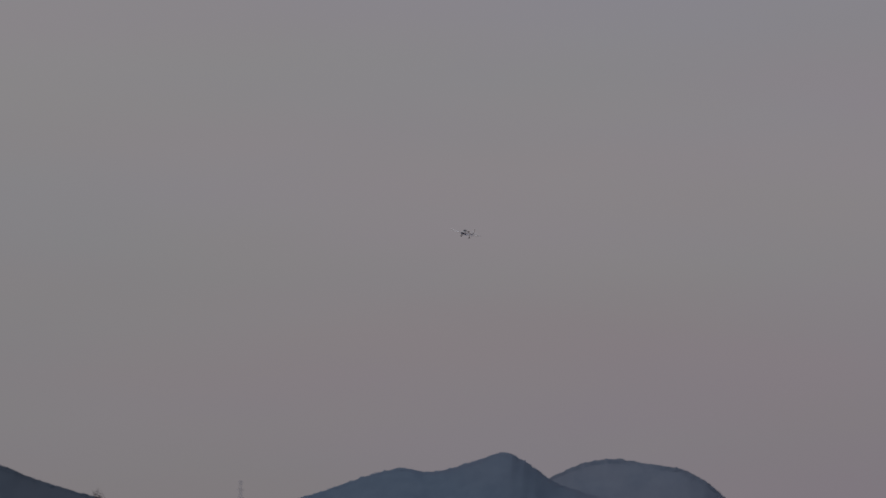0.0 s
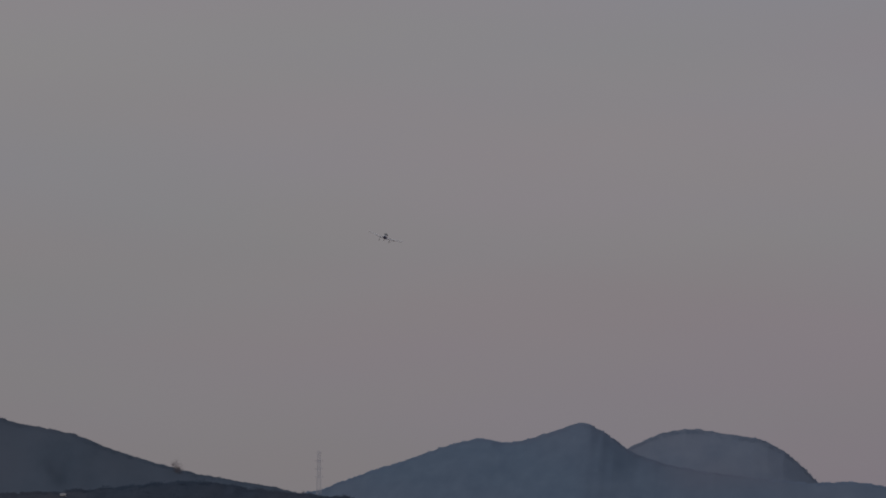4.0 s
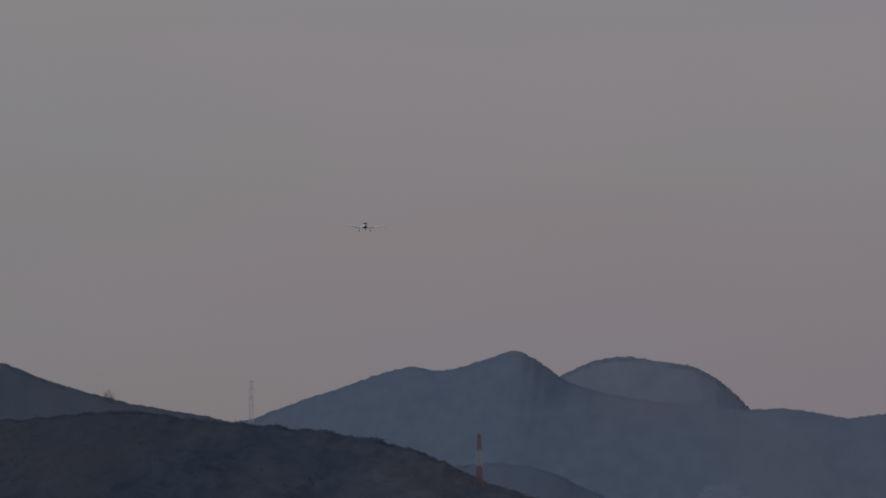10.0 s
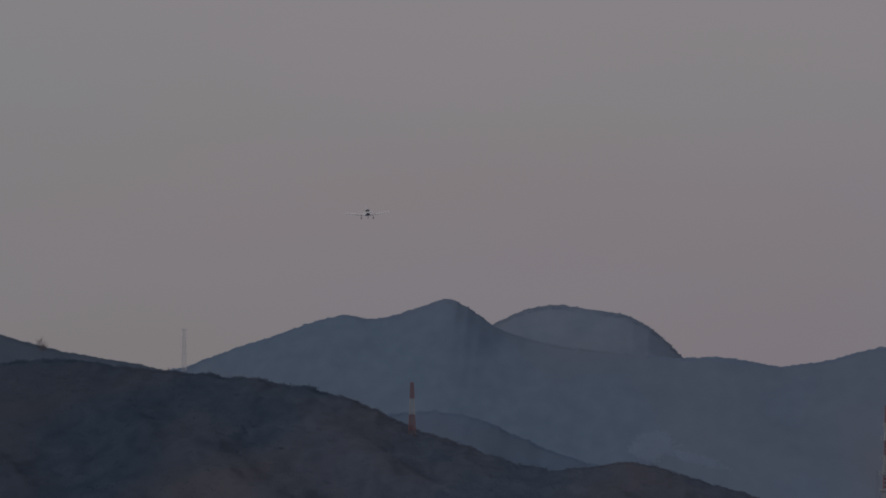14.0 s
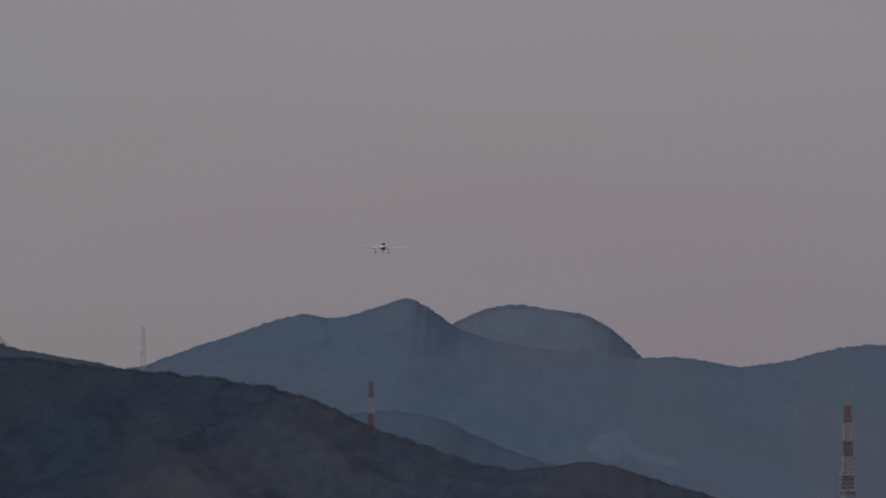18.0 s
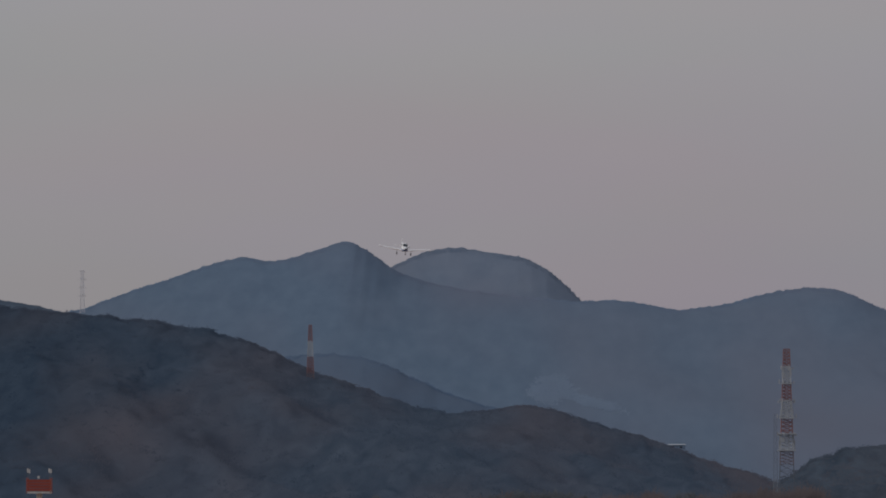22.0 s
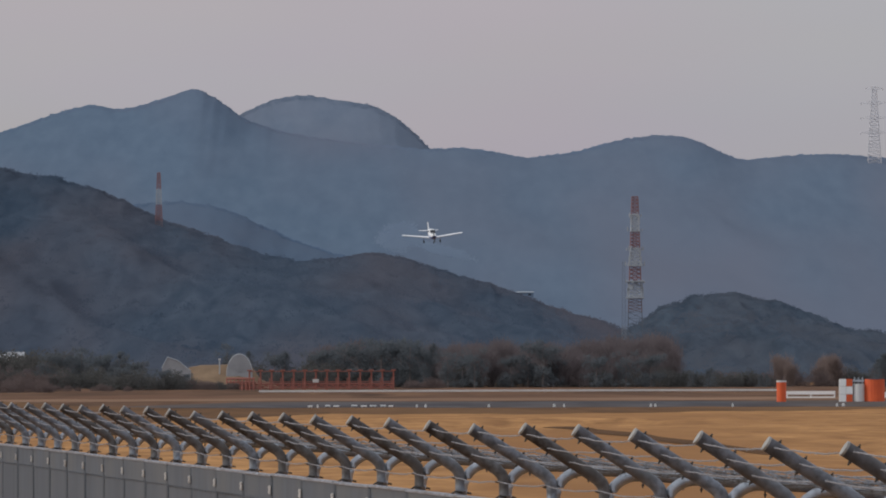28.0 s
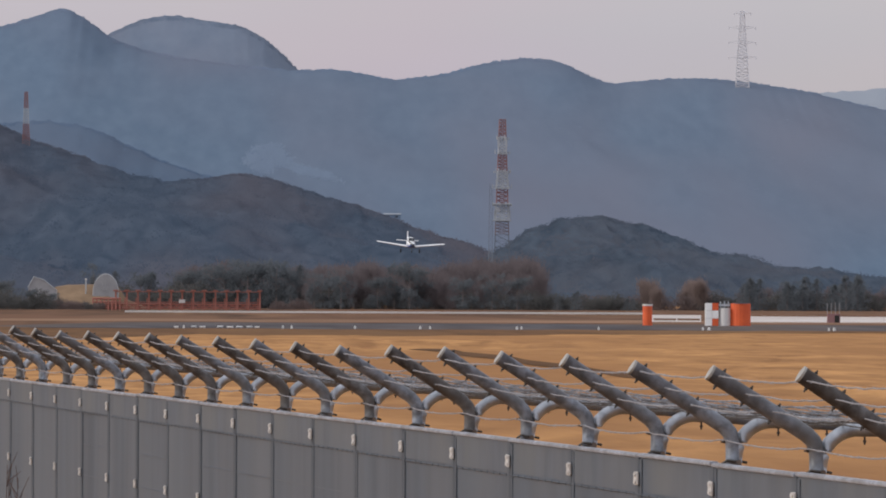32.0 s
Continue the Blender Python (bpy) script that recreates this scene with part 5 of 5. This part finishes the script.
def make_huts():
    xl, xm, xw, xr = 39.25, 40.40, 41.50, 43.25
    zt = 2.08
    hut = thing("equipment_hut", "orange and white chequered equipment hut on the grass", "hut", pose(xl, HY, 0))
    w = xm - xl
    part("body", box(bmesh.new(), (w / 2, 0.6, zt / 2 - 0.05), (w, 1.2, zt), 0.03), "white", hut)
    for i in range(2):
        for j in range(3):
            part("panel", box(bmesh.new(), (w * (0.25 + 0.5 * i), -0.02, zt * (j + 0.5) / 3), (w * 0.47, 0.05, zt * 0.31), 0.01),
                 "orange" if i and j != 1 else "bright", hut, "orange panel" if i and j != 1 else "white panel")
    tank = thing("white_cabinet", "white rounded equipment cabinet between orange huts", "cabinet", pose((xm + xw) / 2, HY + 0.4, 0))
    part("body", pipe(bmesh.new(), [(0, 0, -0.05), (0, 0, zt * 0.74), (0, 0, zt * 0.78)], (xw - xm) * 0.46, 18), "white", tank)
    part("top_frame", box(bmesh.new(), (0, 0.2, zt * 0.90), ((xw - xm) * 0.9, 0.5, zt * 0.10), 0.02), "pale", tank)
    for s in (-1, 0, 1):
        part("top_post", pipe(bmesh.new(), [(s * 0.35, 0.2, zt * 0.70), (s * 0.35, 0.2, zt * 1.06)], 0.05, 6), "pale", tank)
    drum = thing("orange_hut", "orange round-fronted corrugated equipment hut", "hut", pose((xw + xr) / 2, HY + 0.5, 0))
    bm = bmesh.new()
    pts = []
    r = (xr - xw) / 2
    for k in range(40):
        a = 2 * math.pi * k / 40
        rr = r * (1 + 0.025 * (k % 2))
        pts.append((rr * math.cos(a), rr * 0.8 * math.sin(a)))
    loft(bm, [[(x, y, z) for x, y in pts] for z in (-0.05, zt * 0.97)])
    part("body", bm, "orange", drum)
    part("roof", pipe(bmesh.new(), [(0, 0, zt * 0.96), (0, 0, zt * 0.985)], r * 0.9, 20), "red", drum)


make_huts()

small_hut = thing("small_hut", "small brownish red equipment box with thin antennas", "hut", pose(56.60, 716, 0))
part("body", box(bmesh.new(), (0, 0, 0.45), (1.25, 0.8, 0.95), 0.03), "red", small_hut)
part("door", box(bmesh.new(), (0.3, -0.42, 0.42), (0.45, 0.04, 0.7), 0.01), "rubber", small_hut)
for k in range(4):
    part("antenna", pipe(bmesh.new(), [(-0.6 + 0.4 * k, 0.3, 0.3), (-0.6 + 0.4 * k, 0.3, 2.0)], 0.03, 6), "dull", small_hut)


# lamps and markers along the taxiway
def edge_light(x, y, k):
    t = thing("edge_light", "small white taxiway edge light on the grass", "light", pose(x, y, 0.10), "taxiway edge lights")
    part("base", pipe(bmesh.new(), [(0, 0, -0.1), (0, 0, 0.10)], 0.11 * k, 10), "white", t)
    part("lens", pipe(bmesh.new(), [(0, 0, 0.10), (0, 0, 0.17), (0, 0, 0.19)], 0.09 * k, 10, 0.05 * k), "plate", t)


for x, k in ((1.65, 1.0), (2.33, 1.2), (7.24, 1.2), (12.31, 1.3), (13.07, 1.0), (19.81, 1.2), (20.16, 1.0),
             (26.16, 1.0), (34.26, 1.0), (34.75, 1.6), (44.49, 1.6), (-6.04, 1.0), (44.07, 1.0)):
    edge_light(x, 562, k * 0.72)
for xa, xb in ((-5.65, -5.02), (-4.85, -4.32), (-3.65, -2.86), (-2.72, -2.19), (-2.06, -1.44), (-1.22, -0.73), (-0.56, -0.16), (-6.79, -6.44)):
    t = thing("marking_board", "low white marking board lying beside the taxiway", "board", pose((xa + xb) / 2, 565 + 4 * math.sin(xa * 3), 0.03, 0, 0, 6 * math.sin(xa * 5)), "white marking boards")
    part("board", box(bmesh.new(), (0, 0, 0.13), ((xb - xa) * (0.75 + 0.2 * math.sin(xa * 9)), 0.4, 0.10), 0.02), "bright", t)
    for s in (-0.25, 0.25):
        part("foot", box(bmesh.new(), (s * (xb - xa), 0.1, 0.04), (0.06, 0.2, 0.10), 0.01), "white", t)


# grassed bank with two old shelters
def make_bank():
    y = 1120
    xa, xb, zt = -33.03, -21.70, 3.75
    prof = [(-0.25, 0), (0.0, 0.62), (0.10, 0.93), (0.25, 1.0), (0.8, 1.03), (0.95, 0.9), (1.06, 0.45), (1.45, 0)]
    bm = bmesh.new()
    loft(bm, [[(xa + (xb - xa) * p, yy, -0.3 + (zt + 0.3) * q * s) for p, q in prof] for yy, s in ((y - 9, 0.02), (y - 5, 0.55), (y - 1, 0.97), (y + 8, 1.0), (y + 20, 0.1))])
    tagged(part("bank_ground", bm, "tan"), "tan grassed earth bank beside the antenna array", "bank", kind="structure")
    s1 = thing("arched_shelter", "weathered grey half-round shelter on the bank", "shelter", pose(-24.05, 1117, 1.7))
    r = 2.0
    bm = bmesh.new()
    hgt = 3.0
    ring = lambda yy, k: [(r * k, yy, 0)] + [(r * k * math.cos(math.pi * i / 14), yy, 0.8 + hgt * k * math.sin(math.pi * i / 14) ** 1.1) for i in range(15)] + [(-r * k, yy, 0)]
    loft(bm, [ring(-2.0, 0.97), ring(-1.8, 1.0), ring(2.5, 1.0)])
    shell = part("shell", bm, "dull", s1)
    for k in range(1, 6):
        a = math.pi * k / 6
        part("rib", pipe(bmesh.new(), [(0, -2.05, 0.85), (r * 0.95 * math.cos(a), -2.05, 0.8 + hgt * 0.95 * math.sin(a) ** 1.1)], 0.02, 5), "dull", shell)
    s2 = thing("sloping_shelter", "weathered grey sloping shelter end on the bank", "shelter", pose(-35.60, 1105, 0))
    w = 4.3
    za, zb, zc = 3.31, 4.95, 2.90
    bm = bmesh.new()
    loft(bm, [[(0, yy, -0.1), (0, yy, za), (w * 0.2, yy, zb), (w * 0.55, yy, zb - 0.5), (w, yy, zc), (w, yy, -0.1)] for yy in (0, 4)])
    part("shell", bm, "dull", s2)
    part("edge_strip", pipe(bmesh.new(), [(0, -0.05, za), (w * 0.2, -0.05, zb), (w * 0.55, -0.05, zb - 0.5), (w, -0.05, zc)], 0.08, 5), "pale", s2)
    po = thing("white_post", "slim white post on the bank beside the shelter", "post", pose(-27.09, 1116, 0))
    part("shaft", pipe(bmesh.new(), [(0, 0, 0), (0, 0, 4.6)], 0.10, 8), "pale", po)
    part("head", box(bmesh.new(), (0, 0, 4.6), (0.34, 0.3, 0.25), 0.03), "white", po)


make_bank()


# orange platform tower with antennas
def make_tower():
    y = 1090
    x = -76.38
    z0, z1, z2, z3 = 7.42, 7.67, 9.63, 11.33
    t = thing("approach_tower", "orange railed platform tower on a red and white column", "tower", pose(x, y, 0))
    part("column", pipe(bmesh.new(), [(0, 0, -0.1), (0, 0, z0 - 2.1)], 0.47, 14), "deep", t, "red lower column")
    part("upper_column", pipe(bmesh.new(), [(0, 0, z0 - 2.1), (0, 0, z0)], 0.45, 14), "white", t, "white upper column")
    part("deck", box(bmesh.new(), (0, 0, z0 + 0.1), (3.5, 3.4, 0.3), 0.03), "white", t)
    for sx, sy, w, d in ((0, -1, 3.56, 0.08), (0, 1, 3.56, 0.08), (-1, 0, 0.08, 3.4), (1, 0, 0.08, 3.4)):
        for k in range(4):
            part("rail_board", box(bmesh.new(), (sx * 1.78, sy * 1.75, z0 + 0.5 + k * 0.45), (w, d, 0.38), 0.01), "deep", t)
    for sx in (-1, 1):
        for sy in (-1, 1):
            part("corner_post", pipe(bmesh.new(), [(sx * 1.78, sy * 1.75, z0), (sx * 1.78, sy * 1.75, z2 + 0.1)], 0.07, 6), "deep", t)
        for dx, h in ((-0.12, z3 - 0.3), (0.14, z3 - 0.42)):
            part("antenna_pole", pipe(bmesh.new(), [(sx * 1.62 + dx, 0, z1), (sx * 1.62 + dx, 0, h - 0.5)], 0.035, 6), "steel", t)
            part("antenna_head", pipe(bmesh.new(), [(sx * 1.62 + dx, 0, h - 0.5), (sx * 1.62 + dx, 0, h + 0.12)], 0.11, 8), "plate", t, "pale antenna head")
    part("lamp", pipe(bmesh.new(), [(0, -1.7, z2), (0, -1.7, z2 + 0.35)], 0.16, 8), "plate", t, "pale lamp")


make_tower()


# distant buildings
def house(x, y, z, w, d, h, label, walls="white", tiles="dull"):
    t = thing("distant_building", label, "building", pose(x, y, z), "distant white buildings")
    part("wall", box(bmesh.new(), (0, 0, h / 2), (w, d, h), 0.05), walls, t)
    bm = bmesh.new()
    loft(bm, [[(xx, -d * 0.55, h), (xx, d * 0.55, h), (xx, 0, h * 1.18)] for xx in (-w * 0.52, w * 0.52)])
    part("roof", bm, tiles, t)
    for k in range(max(2, int(w / 2.2))):
        part("window", box(bmesh.new(), (-w / 2 + (k + 0.5) * w / max(2, int(w / 2.2)), -d / 2 - 0.02, h * 0.5), (0.9, 0.06, h * 0.35), 0.01), "glass", t)


house(-77.49, 1480, 0, 3.4, 4, 5.74, "white gabled building among trees beyond the airfield")
house(-86.39, 1482, 0, 3.2, 4, 5.65, "low pale building among trees beyond the airfield")
house(-82.43, 1492, 0, 5.0, 4, 5.38, "long pale grey building among trees beyond the airfield")
# walls coloured like the hazed slope so only the roof shows from the eye
house(43.07, 2400, 26.77, 5.5, 5, 1.6, "small building with a white roof in the valley", "far", "pale")

house(-212.45, 2132, 63.21, 1.6, 2.5, 1.5, "small white building half hidden in the hillside woods")


# pale haze low on the mountain, painted as tufts thinning towards the edge
def make_haze_patch():
    X, Y, Z = main_hill[1]
    rng = np.random.default_rng(4)
    XS, ZS = X * 3900 / Y, 3 + (Z - 3) * 3900 / Y
    u = ((XS - HAZE_PATCH[0]) / HAZE_PATCH[2]) ** 2 + ((ZS - HAZE_PATCH[1]) / HAZE_PATCH[3]) ** 2 + 1.2 * (fbm(X / 9, ZS / 4, 4, 3) + 0.15)
    dx = XS - HAZE_PATCH[0] - 23
    u2 = (dx / 17) ** 2 + ((ZS - HAZE_PATCH[1] + 7.6 + 0.28 * dx) / 3.0) ** 2 + 1.2 * (fbm(X / 7, ZS / 3, 6, 3) + 0.15)
    w = (np.exp(-2.2 * np.maximum(u, 0) ** 1.5) + 0.7 * np.exp(-2.2 * np.maximum(u2, 0) ** 1.5)).ravel()
    w = np.where(w > 0.02, w, 0)
    pick = rng.choice(w.size, 9000, p=w / w.sum())
    ctr = np.stack([X.ravel()[pick], Y.ravel()[pick] - 0.6, Z.ravel()[pick]], -1) + rng.uniform(-1, 1, (9000, 3)) * (1.0, 0.2, 0.3)
    v, f = twig_crowns(ctr, np.full(9000, 0.8), 2, 0.7, 0.26, rng)
    tagged(quick_mesh("clearing_ground", v, f, "clearing"), "pale haze patch painted as tufts on the wooded mountainside", "clearing", kind="structure")


make_haze_patch()

# lone flat-topped tree on the left shoulder
lone = bare(31, 8.0, "twigs", 0.55, "lone flat-topped tree on the mountain shoulder", "lone trees on the ridge", 420)
lone.matrix_basis = Matrix.Translation((-309.25, 3690, 119.89)) @ Matrix.Diagonal((1.0, 1.0, 0.92, 1))

# bare twigs of a bush in front of the fence
bush = thing("bare_bush", "leafless reddish twig bush in front of the fence", "shrub", pose(-2.0, 46.0, 0))
rng_b = random.Random(4)
for k in range(4):
    a, h = k * 1.6 + rng_b.uniform(-0.3, 0.3), rng_b.uniform(1.6, 2.4)
    d = Vector((math.cos(a) * rng_b.uniform(0.12, 0.34), math.sin(a) * rng_b.uniform(0.05, 0.4), h))
    bm = pipe(bmesh.new(), [(0, 0, -0.05), d * 0.4 + Vector((rng_b.uniform(-0.08, 0.08), 0, 0)), d * 0.75, d], 0.011, 5, 0.003)
    for j in range(5):
        q = d * rng_b.uniform(0.5, 0.9)
        w = Vector((rng_b.choice((-1, 1)) * rng_b.uniform(0.08, 0.2), rng_b.uniform(-0.1, 0.1), rng_b.uniform(0.18, 0.42)))
        pipe(bm, [q, q + w * 0.5 + Vector((w.x * 0.2, 0, 0)), q + w], 0.006, 4, 0.002)
    part("stem", bm, "bark", bush)
for k in range(5):
    a = k * 1.3
    d = Vector((0.36 + 0.10 * math.cos(a), 0.12 * math.sin(a), rng_b.uniform(1.72, 1.92)))
    bm = pipe(bmesh.new(), [(0.18, 0, -0.05), (0.30, 0, 0.8), d * 0.8 + Vector((0.07, 0, 0)), d], 0.009, 5, 0.002)
    for j in range(9):
        q = d - Vector((0, 0, rng_b.uniform(0.05, 0.5)))
        w = Vector((rng_b.uniform(-0.09, 0.09), rng_b.uniform(-0.08, 0.08), rng_b.uniform(0.06, 0.16)))
        pipe(bm, [q, q + w], 0.004, 4, 0.0015)
    part("stem", bm, "russet", bush, "reddish-brown dense twig clump")


# ---- what moves ----
# seconds, x, y, z of the aeroplane
FLIGHT = [
    (0, -73.0, 2210.0, 155.77),
    (0.5, -80.0, 2195.0, 153.99),
    (1, -88.7, 2180.0, 151.90),
    (1.5, -95.8, 2165.0, 149.86),
    (2, -100.7, 2150.0, 147.66),
    (2.5, -106.1, 2135.0, 145.46),
    (3, -110.1, 2120.0, 143.12),
    (3.5, -111.7, 2105.0, 140.84),
    (4, -114.9, 2090.0, 137.87),
    (4.5, -114.0, 2075.0, 135.78),
    (6.5, -112.4, 2015.2, 126.79),
    (7, -109.9, 1997.8, 124.17),
    (7.5, -106.9, 1980.3, 121.94),
    (8, -104.3, 1962.9, 119.24),
    (8.5, -101.5, 1945.5, 117.11),
    (9, -98.5, 1928.1, 114.24),
    (9.5, -95.1, 1910.7, 111.97),
    (10, -91.5, 1893.3, 109.21),
    (10.5, -88.1, 1875.8, 106.90),
    (11, -84.7, 1858.4, 104.20),
    (11.5, -81.5, 1841.0, 102.34),
    (12, -78.4, 1823.6, 99.50),
    (12.5, -75.3, 1806.2, 97.46),
    (13, -72.6, 1788.8, 95.41),
    (13.5, -70.3, 1771.4, 93.79),
    (14, -67.9, 1753.9, 91.84),
    (14.5, -65.5, 1736.5, 90.23),
    (16.5, -57.8, 1666.9, 82.63),
    (17, -55.0, 1649.4, 80.90),
    (17.5, -53.0, 1632.0, 78.95),
    (18, -50.1, 1614.6, 77.01),
    (18.5, -47.5, 1597.2, 74.79),
    (19, -44.4, 1579.8, 72.43),
    (19.5, -42.4, 1562.4, 70.39),
    (20, -39.2, 1545.0, 67.79),
    (20.5, -37.1, 1527.5, 65.71),
    (21, -34.0, 1510.1, 63.28),
    (21.5, -31.7, 1492.7, 61.56),
    (22, -28.9, 1475.3, 58.74),
    (22.5, -26.1, 1457.9, 56.57),
    (23, -23.1, 1440.5, 53.96),
    (23.5, -19.5, 1423.1, 51.49),
    (24, -17.3, 1405.6, 48.80),
    (24.5, -14.0, 1388.2, 46.42),
    (25, -11.1, 1370.8, 43.37),
    (25.5, -8.3, 1353.4, 40.39),
    (26, -5.0, 1336.0, 37.49),
    (26.5, -2.0, 1318.6, 34.75),
    (28.5, 9.1, 1248.9, 23.69),
    (29, 11.5, 1231.5, 21.04),
    (29.5, 13.4, 1214.1, 18.98),
    (30, 15.4, 1196.7, 17.18),
    (30.5, 17.5, 1179.2, 15.53),
    (31, 19.5, 1161.8, 13.83),
    (31.5, 21.3, 1144.4, 11.89),
    (32, 23.1, 1127.0, 10.33),
]
# seconds, nose to the right, nose down, wing on the right down (degrees)
ATTITUDE = [(0, -28, -3, 14), (1, -21, -3, 15), (2, -12, -3, 18), (3, -5, -3, 19), (4, 0, -2, 18), (4.5, 1, -2, 17), (6.5, 4, 0, 6), (7, 4, 0, 4), (8, 5, 0.5, 5),
            (9, 5, 1.2, 5.5), (10, 6, 1.6, 1.5), (11, 6, 2, -3), (12, 6, 2.4, -3), (13, 6, 2.8, -5.5), (14, 6, 3.2, -2), (14.5, 6, 3.4, 0), (16.5, 7, 4, 4), (17, 7, 4, 5.5),
            (18, 8, 4.5, 2.7), (19, 9, 5, 0.6), (20, 9, 5.2, -1), (21, 9, 5.5, 2.5), (22, 9, 6, 5), (23, 9, 6.8, -0.6), (24, 9, 7.2, 3), (25, 10, 7.6, -0.6), (26, 10, 8, 0.5),
            (26.5, 9.5, 8, -0.5), (28.5, 7.5, 7, -2.8), (29, 7.5, 6.5, -1.9), (29.5, 7.2, 5.8, 0), (30, 7, 5.2, 1), (30.5, 6.7, 4.6, -0.7), (31, 6.4, 4, -0.7), (31.5, 6, 3.6, 1.9), (32, 5.5, 3.2, 2.4)]


def motions():
    at = list(zip(*ATTITUDE))
    rows = []
    for t, x, y, z in FLIGHT:
        yaw, pitch, bank = (float(np.interp(t, at[0], at[k])) for k in (1, 2, 3))
        rows.append((t, pose(x, y, z, pitch, bank, yaw)))
    walk(aeroplane, rows)
    walk(propeller, [(k / 10, pose(0, -2.45, 0, 0, 80.0 * k, 0)) for k in range(321)])


motions()
